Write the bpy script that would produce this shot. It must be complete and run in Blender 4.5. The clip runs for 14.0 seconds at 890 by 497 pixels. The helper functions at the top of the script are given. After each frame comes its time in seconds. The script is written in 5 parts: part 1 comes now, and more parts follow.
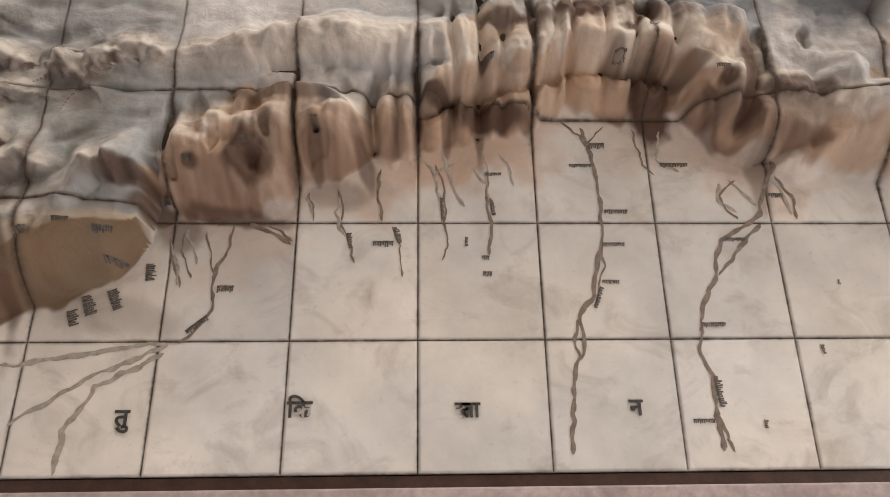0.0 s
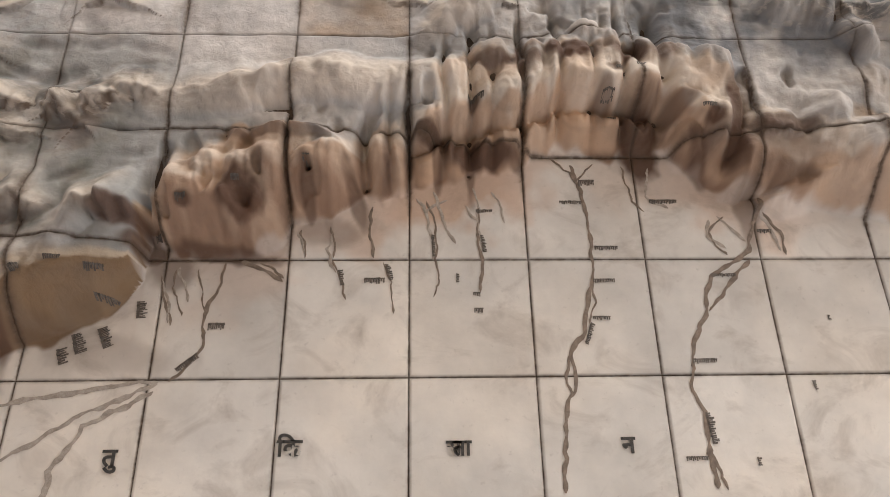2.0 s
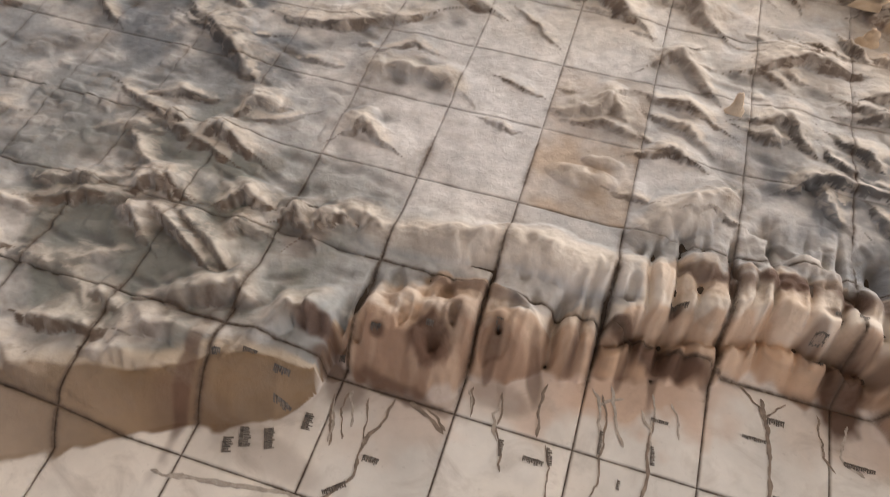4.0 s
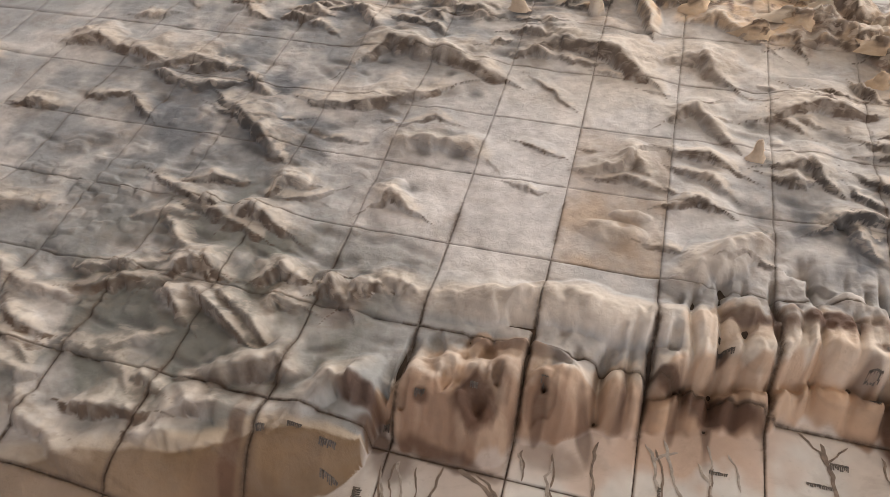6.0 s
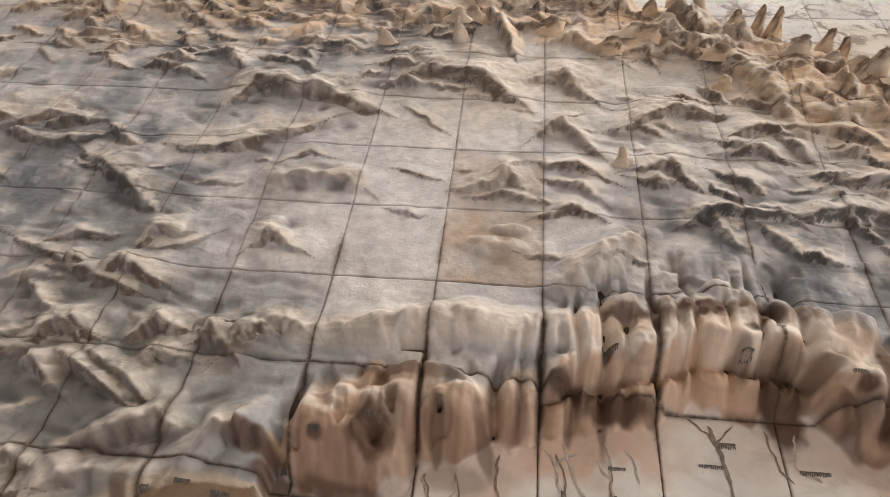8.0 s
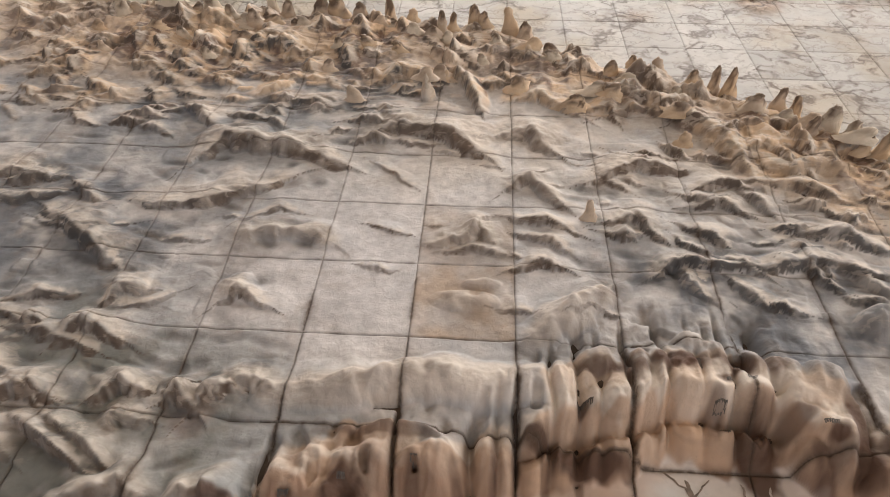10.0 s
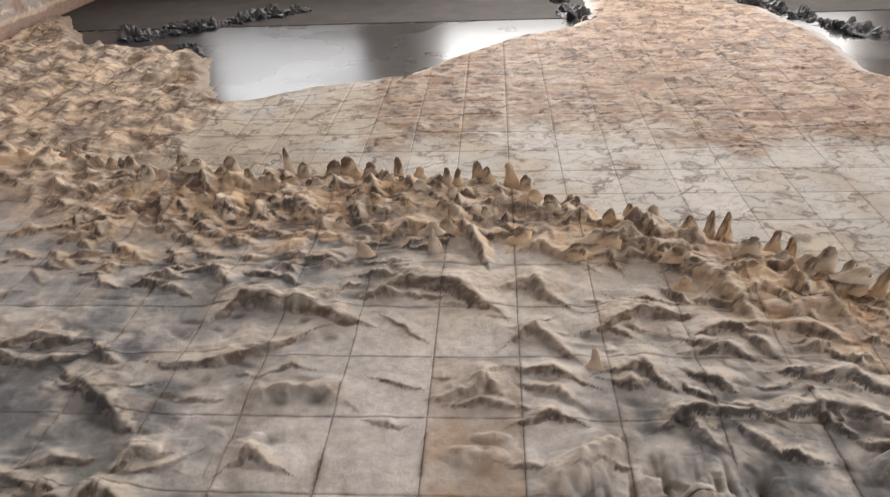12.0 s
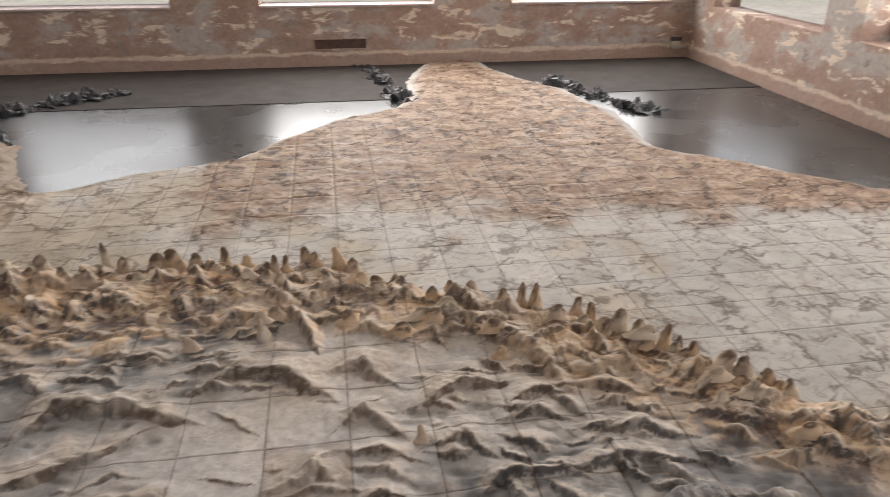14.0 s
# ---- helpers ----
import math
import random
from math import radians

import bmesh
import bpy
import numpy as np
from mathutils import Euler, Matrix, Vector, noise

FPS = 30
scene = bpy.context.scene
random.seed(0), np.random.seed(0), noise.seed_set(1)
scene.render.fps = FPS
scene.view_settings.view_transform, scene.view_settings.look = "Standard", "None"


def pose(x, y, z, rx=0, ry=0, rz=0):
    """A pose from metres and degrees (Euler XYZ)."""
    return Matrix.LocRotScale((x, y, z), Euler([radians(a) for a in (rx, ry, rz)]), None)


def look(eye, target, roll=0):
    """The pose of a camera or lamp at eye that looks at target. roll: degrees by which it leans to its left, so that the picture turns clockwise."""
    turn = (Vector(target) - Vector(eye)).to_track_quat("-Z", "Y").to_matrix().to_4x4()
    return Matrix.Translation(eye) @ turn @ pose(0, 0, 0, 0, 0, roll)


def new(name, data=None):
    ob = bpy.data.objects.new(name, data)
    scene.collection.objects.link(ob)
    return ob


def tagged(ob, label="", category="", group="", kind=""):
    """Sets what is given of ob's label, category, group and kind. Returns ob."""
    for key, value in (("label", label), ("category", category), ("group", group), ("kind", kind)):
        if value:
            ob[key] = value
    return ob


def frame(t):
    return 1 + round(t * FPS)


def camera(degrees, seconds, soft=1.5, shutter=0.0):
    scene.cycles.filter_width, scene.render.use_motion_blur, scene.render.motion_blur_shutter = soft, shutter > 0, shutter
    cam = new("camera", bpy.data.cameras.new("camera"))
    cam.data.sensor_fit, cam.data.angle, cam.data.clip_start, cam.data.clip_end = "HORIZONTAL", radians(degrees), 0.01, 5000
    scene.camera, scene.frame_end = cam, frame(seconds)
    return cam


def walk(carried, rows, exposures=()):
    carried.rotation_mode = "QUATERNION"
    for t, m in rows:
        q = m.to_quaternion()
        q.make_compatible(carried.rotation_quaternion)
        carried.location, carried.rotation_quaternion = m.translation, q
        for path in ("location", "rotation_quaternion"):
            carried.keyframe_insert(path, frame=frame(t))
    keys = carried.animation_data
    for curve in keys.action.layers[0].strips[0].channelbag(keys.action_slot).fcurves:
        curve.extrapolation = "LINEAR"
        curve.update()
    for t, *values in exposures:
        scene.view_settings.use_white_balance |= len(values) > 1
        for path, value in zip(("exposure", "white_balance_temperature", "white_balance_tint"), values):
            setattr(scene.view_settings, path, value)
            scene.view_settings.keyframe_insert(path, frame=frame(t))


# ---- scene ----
cam = camera(64.6, 14.0, soft=0.8, shutter=0.5)
PATH = [
    (0, (0.009, -0.101, 1.507), (0.075, 0.635, -0.351), 4.7),
    (0.5, (0.017, -0.096, 1.514), (0.097, 0.619, -0.352), 5.7),
    (1, (0.014, -0.106, 1.512), (0.088, 0.642, -0.342), 4.8),
    (1.5, (0.024, -0.089, 1.519), (0.093, 0.683, -0.325), 4.0),
    (2, (0.022, -0.098, 1.516), (0.097, 0.727, -0.305), 4.6),
    (2.5, (0.02, -0.079, 1.521), (0.076, 0.741, -0.302), 3.8),
    (3, (-0.006, -0.062, 1.541), (-0.065, 0.879, -0.223), -0.6),
    (3.5, (-0.088, 0.05, 1.592), (-0.391, 0.906, -0.191), -4.3),
    (3.7, (-0.107, -0.01, 1.586), (-0.42, 0.988, -0.119), 0.2),
    (6, (-0.163, -0.086, 1.556), (-0.584, 1.16, 0.048), -4.4),
    (6.5, (-0.126, -0.101, 1.544), (-0.522, 1.193, 0.072), -4.6),
    (7, (-0.112, -0.104, 1.528), (-0.335, 1.256, 0.079), 0.3),
    (7.2, (-0.093, -0.099, 1.528), (-0.319, 1.256, 0.075), -1.2),
    (9.5, (-0.102, -0.095, 1.514), (-0.217, 1.36, 0.147), -0.7),
    (10, (-0.113, -0.094, 1.519), (-0.2, 1.397, 0.189), 0.0),
    (10.5, (-0.12, -0.094, 1.524), (-0.18, 1.426, 0.226), 0.9),
    (11, (-0.115, -0.09, 1.534), (-0.23, 1.471, 0.29), -0.4),
    (11.5, (-0.114, -0.105, 1.538), (-0.239, 1.517, 0.374), -2.1),
    (12, (-0.08, -0.109, 1.603), (-0.22, 1.604, 0.58), -2.6),
    (12.5, (-0.056, -0.155, 1.669), (-0.096, 1.577, 0.669), -2.4),
    (13, (-0.062, -0.165, 1.696), (0.012, 1.62, 0.798), -0.5),
    (13.5, (-0.027, -0.185, 1.713), (0.111, 1.603, 0.827), -1.1),
    (14, (0.006, -0.193, 1.719), (0.303, 1.586, 0.856), 0.3),
]
walk(cam, [(t, look(e, a, r)) for t, e, a, r in PATH], exposures=[(0, 0.85), (2.5, 0.87), (3.5, 1.0), (6.5, 0.97), (10.5, 0.88), (12, 0.70), (14, 0.54)])
# ---- world and lights ----
world = bpy.data.worlds.new("sky")
scene.world = world
world.use_nodes = True
wn = world.node_tree
sky = wn.nodes.new("ShaderNodeTexSky")
sky.sky_type, sky.sun_disc = "NISHITA", False
sky.sun_elevation, sky.sun_rotation = radians(81), radians(60)
wn.links.new(sky.outputs[0], wn.nodes["Background"].inputs[0])
wn.nodes["Background"].inputs[1].default_value = 0.06

SUN = bpy.data.lights.new("sun", "SUN")
SUN.energy, SUN.angle, SUN.color = 2.5, radians(0.5), (1.0, 0.95, 0.88)
new("sun", SUN).matrix_world = look((0.9, 0.52, 6.5), (0, 0, 0))

# room plan: inner faces
X_WEST, X_EAST, Y_SOUTH, Y_NORTH = 4.75, -4.9, 8.75, -3.0
SILL, HEAD, CEIL = 0.68, 3.9, 4.5
SOUTH_BAYS = (-2.78, 0.31, 3.36)
SIDE_BAYS = (-1.2, 1.8, 4.6, 7.2)
BAY = 1.04


def window_light(name, eye, target, power, width=2.0, height=3.0):
    lamp = bpy.data.lights.new(name, "AREA")
    lamp.shape, lamp.size, lamp.size_y, lamp.energy = "RECTANGLE", width, height, power
    lamp.color = (1.0, 0.965, 0.935)
    new(name, lamp).matrix_world = look(eye, target)


for wx, power in zip(SOUTH_BAYS, (45, 150, 110)):
    window_light("south_window_light", (wx, Y_SOUTH + 0.28, 2.33), (wx, 0, 2.33), power)
for wy, power in zip(SIDE_BAYS, (22, 58, 52, 28)):
    window_light("west_window_light", (X_WEST + 0.28, wy, 2.33), (0, wy, 2.33), power)
for wy, power in zip(SIDE_BAYS, (6, 8, 8, 8)):
    window_light("east_window_light", (X_EAST - 0.28, wy, 2.33), (0, wy, 2.33), power)
for wx in SOUTH_BAYS:
    window_light("north_window_light", (wx, Y_NORTH - 0.28, 2.33), (wx, 0, 2.33), 11)


# ---- materials ----
def material(name, color=(0.5, 0.5, 0.5), rough=0.6, metal=0.0):
    mat = bpy.data.materials.new(name)
    mat.use_nodes = True
    nt = mat.node_tree
    b = nt.nodes["Principled BSDF"]
    b.inputs["Base Color"].default_value = (*color, 1)
    b.inputs["Roughness"].default_value = rough
    b.inputs["Metallic"].default_value = metal
    return mat, nt, b


def noise_node(nt, scale, detail=4.0, rough=0.55, coord="Object", stretch=None, distortion=0.0):
    tc = nt.nodes.new("ShaderNodeTexCoord")
    n = nt.nodes.new("ShaderNodeTexNoise")
    n.inputs["Scale"].default_value, n.inputs["Detail"].default_value = scale, detail
    n.inputs["Roughness"].default_value, n.inputs["Distortion"].default_value = rough, distortion
    if stretch:
        mp = nt.nodes.new("ShaderNodeMapping")
        mp.inputs["Scale"].default_value = stretch
        nt.links.new(tc.outputs[coord], mp.inputs[0])
        nt.links.new(mp.outputs[0], n.inputs["Vector"])
    else:
        nt.links.new(tc.outputs[coord], n.inputs["Vector"])
    return n.outputs["Fac"]


def ramp(nt, fac, a, b, ca=0.0, cb=1.0):
    m = nt.nodes.new("ShaderNodeMapRange")
    m.inputs["From Min"].default_value, m.inputs["From Max"].default_value = a, b
    m.inputs["To Min"].default_value, m.inputs["To Max"].default_value = ca, cb
    nt.links.new(fac, m.inputs["Value"])
    return m.outputs["Result"]


def mix(nt, fac, a, b, mode="MIX"):
    m = nt.nodes.new("ShaderNodeMix")
    m.data_type, m.blend_type = "RGBA", mode
    for sock, v in ((m.inputs[0], fac), (m.inputs[6], a), (m.inputs[7], b)):
        if isinstance(v, (int, float)):
            sock.default_value = v
        elif isinstance(v, tuple):
            sock.default_value = (*v, 1)
        else:
            nt.links.new(v, sock)
    return m.outputs[2]


def arith(nt, op, a, b):
    m = nt.nodes.new("ShaderNodeMath")
    m.operation = op
    for sock, v in zip(m.inputs, (a, b)):
        if isinstance(v, (int, float)):
            sock.default_value = v
        else:
            nt.links.new(v, sock)
    return m.outputs[0]


def bump(nt, b, height, strength, distance):
    n = nt.nodes.new("ShaderNodeBump")
    n.inputs["Strength"].default_value, n.inputs["Distance"].default_value = strength, distance
    nt.links.new(height, n.inputs["Height"])
    nt.links.new(n.outputs[0], b.inputs["Normal"])


def attribute(nt, name, out):
    a = nt.nodes.new("ShaderNodeAttribute")
    a.attribute_name = name
    return a.outputs[out]


def marble_material():
    mat, nt, b = material("carved_marble")
    col = attribute(nt, "tint", "Color")
    cloud = noise_node(nt, 5.0, 5, 0.6)
    spots = noise_node(nt, 55.0, 4, 0.65)
    veil = noise_node(nt, 7.0, 6, 0.62, stretch=(0.9, 1.15, 1.0), distortion=0.9)
    info = nt.nodes.new("ShaderNodeObjectInfo")
    col = mix(nt, 1.0, col, ramp(nt, cloud, 0.3, 0.7, 0.8, 1.1), "MULTIPLY")
    col = mix(nt, 1.0, col, ramp(nt, info.outputs["Random"], 0, 1, 0.9, 1.08), "MULTIPLY")
    col = mix(nt, ramp(nt, veil, 0.52, 0.78, 0.0, 0.55), col, (0.25, 0.19, 0.14))
    col = mix(nt, ramp(nt, spots, 0.62, 0.8, 0.0, 0.3), col, (0.17, 0.13, 0.10))
    # uneven old washes, pale and dark, on the carved highlands
    patch = attribute(nt, "patch", "Fac")
    dark = noise_node(nt, 17.0, 4, 0.55, stretch=(0.75, 1.7, 1.0), distortion=0.5)
    light = noise_node(nt, 21.0, 4, 0.55, stretch=(0.8, 1.6, 1.3), distortion=0.7)
    col = mix(nt, arith(nt, "MULTIPLY", patch, ramp(nt, light, 0.53, 0.59, 0.0, 0.75)), col, (0.66, 0.56, 0.46))
    col = mix(nt, arith(nt, "MULTIPLY", patch, ramp(nt, dark, 0.56, 0.62, 0.0, 0.75)), col, (0.12, 0.09, 0.07))
    # engraved streams of the southern lands
    tc = nt.nodes.new("ShaderNodeTexCoord")
    warp = nt.nodes.new("ShaderNodeTexNoise")
    warp.inputs["Scale"].default_value, warp.inputs["Detail"].default_value = 9.0, 4.0
    nt.links.new(tc.outputs["Object"], warp.inputs["Vector"])
    bent = mix(nt, 0.22, tc.outputs["Object"], warp.outputs["Color"])
    mp = nt.nodes.new("ShaderNodeMapping")
    mp.inputs["Scale"].default_value = (0.75, 1.3, 1)
    nt.links.new(bent, mp.inputs[0])
    vo = nt.nodes.new("ShaderNodeTexVoronoi")
    vo.feature = "DISTANCE_TO_EDGE"
    vo.inputs["Scale"].default_value = 4.6
    nt.links.new(mp.outputs[0], vo.inputs["Vector"])
    line = ramp(nt, vo.outputs["Distance"], 0.012, 0.075, 1.0, 0.0)
    fine = nt.nodes.new("ShaderNodeTexVoronoi")
    fine.feature = "DISTANCE_TO_EDGE"
    fine.inputs["Scale"].default_value = 12.0
    nt.links.new(mp.outputs[0], fine.inputs["Vector"])
    line2 = ramp(nt, fine.outputs["Distance"], 0.01, 0.07, 0.5, 0.0)
    veins = arith(nt, "MULTIPLY", arith(nt, "MAXIMUM", line, line2), attribute(nt, "veins", "Fac"))
    veins = arith(nt, "MULTIPLY", veins, ramp(nt, noise_node(nt, 6.5, 3, 0.6, distortion=0.8), 0.40, 0.53, 0.22, 1.0))
    col = mix(nt, veins, col, (0.075, 0.047, 0.032))
    grime = arith(nt, "MULTIPLY", attribute(nt, "grime", "Fac"), ramp(nt, spots, 0.3, 0.6, 0.55, 1.0))
    col = mix(nt, grime, col, (0.085, 0.056, 0.038))
    nt.links.new(col, b.inputs["Base Color"])
    nt.links.new(ramp(nt, cloud, 0.3, 0.7, 0.55, 0.8), b.inputs["Roughness"])
    b.inputs["Specular IOR Level"].default_value = 0.22
    sep = nt.nodes.new("ShaderNodeSeparateXYZ")
    nt.links.new(tc.outputs["Object"], sep.inputs[0])
    chisel = noise_node(nt, 48.0, 5, 0.68, stretch=(1.0, 1.0, 0.6), distortion=0.4)
    carved = arith(nt, "MULTIPLY", chisel, ramp(nt, sep.outputs["Z"], 0.03, 0.10, 0.12, 1.0))
    bump(nt, b, carved, 0.42, 0.009)
    return mat


def painted_plaster():
    mat, nt, b = material("peeling_plaster", rough=0.85)
    big = noise_node(nt, 1.6, 6, 0.62, stretch=(1, 1, 1.9))
    mid = noise_node(nt, 4.2, 7, 0.65, stretch=(0.7, 0.7, 1.6), distortion=0.4)
    fine = noise_node(nt, 26.0, 5, 0.6)
    col = mix(nt, ramp(nt, big, 0.35, 0.65), (0.31, 0.20, 0.155), (0.42, 0.305, 0.25))
    col = mix(nt, ramp(nt, big, 0.50, 0.56), col, (0.41, 0.355, 0.32))
    col = mix(nt, ramp(nt, mid, 0.57, 0.60), col, (0.66, 0.55, 0.44))
    col = mix(nt, ramp(nt, mid, 0.385, 0.36), col, (0.28, 0.22, 0.19))
    # a low skirting band where the old coat survives
    geo = nt.nodes.new("ShaderNodeNewGeometry")
    sep = nt.nodes.new("ShaderNodeSeparateXYZ")
    nt.links.new(geo.outputs["Position"], sep.inputs[0])
    zz = arith(nt, "ADD", sep.outputs["Z"], arith(nt, "MULTIPLY", mid, 0.14))
    flake = arith(nt, "MULTIPLY", ramp(nt, zz, 0.17, 0.19, 0.0, 1.0), ramp(nt, zz, 0.235, 0.22, 0.0, 0.85))
    col = mix(nt, flake, col, (0.62, 0.49, 0.38))
    col = mix(nt, ramp(nt, zz, 0.17, 0.19, 0.85, 0.0), col, (0.37, 0.25, 0.20))
    col = mix(nt, 1.0, col, ramp(nt, fine, 0.3, 0.7, 0.82, 1.12), "MULTIPLY")
    nt.links.new(col, b.inputs["Base Color"])
    bump(nt, b, mid, 0.5, 0.02)
    return mat


def mottled(name, ca, cb, scale, rough, bump_scale=40.0, strength=0.3, distance=0.004):
    mat, nt, b = material(name, rough=rough)
    n1, n2 = noise_node(nt, scale, 5, 0.6), noise_node(nt, scale * 9, 4, 0.6)
    col = mix(nt, ramp(nt, n1, 0.35, 0.65), ca, cb)
    col = mix(nt, 1.0, col, ramp(nt, n2, 0.3, 0.7, 0.8, 1.15), "MULTIPLY")
    nt.links.new(col, b.inputs["Base Color"])
    nt.links.new(ramp(nt, n2, 0.3, 0.7, rough * 0.85, min(1.0, rough * 1.15)), b.inputs["Roughness"])
    bump(nt, b, noise_node(nt, bump_scale, 4, 0.6), strength, distance)
    return mat


def sea_stone():
    mat, nt, b = material("black_sea_marble", rough=0.36)
    col = mix(nt, ramp(nt, noise_node(nt, 2.2, 5, 0.6), 0.35, 0.65), (0.026, 0.028, 0.031), (0.05, 0.05, 0.05))
    nt.links.new(col, b.inputs["Base Color"])
    nt.links.new(ramp(nt, noise_node(nt, 1.1, 3, 0.5), 0.3, 0.7, 0.22, 0.34), b.inputs["Roughness"])
    b.inputs["Specular IOR Level"].default_value = 0.6
    return mat


MARBLE = marble_material()
PLASTER = painted_plaster()
MORTAR = mottled("dark_joint_mortar", (0.05, 0.035, 0.025), (0.10, 0.07, 0.05), 12, 0.95)
LETTER_INK = mottled("black_lettering_paint", (0.03, 0.027, 0.024), (0.075, 0.065, 0.056), 90, 0.7)
LEDGE = mottled("worn_stone_ledge", (0.36, 0.28, 0.26), (0.50, 0.40, 0.37), 6, 0.6)
WOOD = mottled("dark_brown_wood", (0.055, 0.025, 0.018), (0.10, 0.05, 0.035), 14, 0.5)
SEA = sea_stone()
BORDER = mottled("dark_matte_border", (0.03, 0.024, 0.021), (0.05, 0.04, 0.035), 4, 0.95)
ROCK = mottled("black_reef_stone", (0.01, 0.011, 0.013), (0.05, 0.05, 0.053), 20, 0.3, 60, 0.5, 0.01)
WHITEWASH = mottled("old_whitewash", (0.42, 0.38, 0.33), (0.54, 0.49, 0.43), 1.5, 0.9)
PAINT = mottled("faded_engraving_paint", (0.15, 0.112, 0.085), (0.27, 0.205, 0.155), 60, 0.7)
INK = mottled("dark_lettering_paint", (0.075, 0.062, 0.052), (0.16, 0.13, 0.105), 90, 0.7)
FADED = mottled("washed_out_engraving_paint", (0.30, 0.25, 0.205), (0.46, 0.40, 0.34), 50, 0.7)
GROUND = mottled("pale_dry_ground", (0.40, 0.36, 0.30), (0.52, 0.47, 0.40), 0.6, 0.95)


# ---- building helpers ----
def part(name, bm, mat, parent=None, label=""):
    me = bpy.data.meshes.new(name)
    bm.to_mesh(me)
    bm.free()
    me.materials.append(mat)
    ob = new(name, me)
    ob.parent = parent
    return tagged(ob, label)


def add_box(bm, x0, y0, z0, x1, y1, z1, bevel=0.0):
    made = bmesh.ops.create_cube(bm, size=1.0)["verts"]
    for v in made:
        v.co = Vector(((x0 + x1) / 2 + v.co.x * (x1 - x0), (y0 + y1) / 2 + v.co.y * (y1 - y0), (z0 + z1) / 2 + v.co.z * (z1 - z0)))
    if bevel:
        edges = list({e for v in made for e in v.link_edges})
        bmesh.ops.bevel(bm, geom=edges, offset=bevel, segments=2, profile=0.5, affect="EDGES")
    return bm


def box(*args, bevel=0.0):
    return add_box(bmesh.new(), *args, bevel=bevel)


def mesh_object(name, verts, faces, mat, parent=None, smooth=True):
    me = bpy.data.meshes.new(name)
    me.vertices.add(len(verts))
    me.vertices.foreach_set("co", np.asarray(verts, dtype=np.float32).ravel())
    faces = np.asarray(faces, dtype=np.int32)
    me.loops.add(faces.size)
    me.loops.foreach_set("vertex_index", faces.ravel())
    me.polygons.add(len(faces))
    me.polygons.foreach_set("loop_start", np.arange(len(faces), dtype=np.int32) * 4)
    me.polygons.foreach_set("loop_total", np.full(len(faces), 4, dtype=np.int32))
    if smooth:
        me.polygons.foreach_set("use_smooth", np.ones(len(faces), dtype=bool))
    me.update(calc_edges=True)
    me.validate()
    me.materials.append(mat)
    ob = new(name, me)
    ob.parent = parent
    return ob


def paint_attributes(ob, tint, veins, grime, patch):
    me = ob.data
    a = me.attributes.new("tint", "FLOAT_COLOR", "POINT")
    a.data.foreach_set("color", np.column_stack([tint, np.ones(len(tint))]).astype(np.float32).ravel())
    for key, values in (("veins", veins), ("grime", grime), ("patch", patch)):
        a = me.attributes.new(key, "FLOAT", "POINT")
        a.data.foreach_set("value", np.asarray(values, dtype=np.float32))


# ---- relief of the carved map ----
T = 0.28  # one marble square


def lattice(ix, iy, seed):
    n = (ix.astype(np.int64) * 374761393 + iy.astype(np.int64) * 668265263 + seed * 1442695041) & 0xFFFFFFFF
    n = ((n ^ (n >> 13)) * 1274126177) & 0xFFFFFFFF
    return ((n ^ (n >> 16)) & 0xFFFF) / 65535.0


def vnoise(x, y, seed=0):
    ix, iy = np.floor(x), np.floor(y)
    fx, fy = x - ix, y - iy
    fx, fy = fx * fx * (3 - 2 * fx), fy * fy * (3 - 2 * fy)
    a = lattice(ix, iy, seed) * (1 - fx) + lattice(ix + 1, iy, seed) * fx
    b = lattice(ix, iy + 1, seed) * (1 - fx) + lattice(ix + 1, iy + 1, seed) * fx
    return a * (1 - fy) + b * fy


def fbm(x, y, seed=0, octaves=4):
    total, amp = 0.0, 0.5
    for k in range(octaves):
        total = total + amp * (vnoise(x, y, seed + k) - 0.5)
        x, y, amp = x * 2.03, y * 2.03, amp * 0.5
    return total


def crests(x, y, seed=0, octaves=4):
    total, amp = 0.0, 0.5
    for k in range(octaves):
        total = total + amp * (1 - np.abs(2 * vnoise(x, y, seed + k) - 1))
        x, y, amp = x * 2.1, y * 2.1, amp * 0.5
    return total


def smooth(t):
    t = np.clip(t, 0, 1)
    return t * t * (3 - 2 * t)


FOOT_X = (-4.9, -2.0, -1.5, -1.13, -0.892, -0.791, -0.676, -0.609, -0.598, -0.561, -0.442, -0.337, -0.296, -0.276, -0.183, -0.13, -0.062, -0.004, 0.014, 0.09, 0.281, 0.305, 0.363, 0.55, 0.647, 0.78, 1.06, 1.6, 2.3, 4.7)
FOOT_Y = (-0.2, -0.08, 0.03, 0.2, 0.347, 0.379, 0.425, 0.493, 0.592, 0.582, 0.571, 0.571, 0.589, 0.645, 0.673, 0.694, 0.71, 0.723, 0.745, 0.762, 0.789, 0.835, 0.842, 0.837, 0.824, 0.74, 0.68, 0.55, 0.4, 0.2)
CREST_X = (-2, -0.95, -0.86, -0.827, -0.759, -0.646, -0.583, -0.573, -0.537, -0.374, -0.326, -0.286, -0.265, -0.176, -0.125, -0.1, -0.06, -0.004, 0.013, 0.087, 0.155, 0.272, 0.294, 0.352, 0.435, 0.531, 0.626, 0.74, 0.9, 1.2)
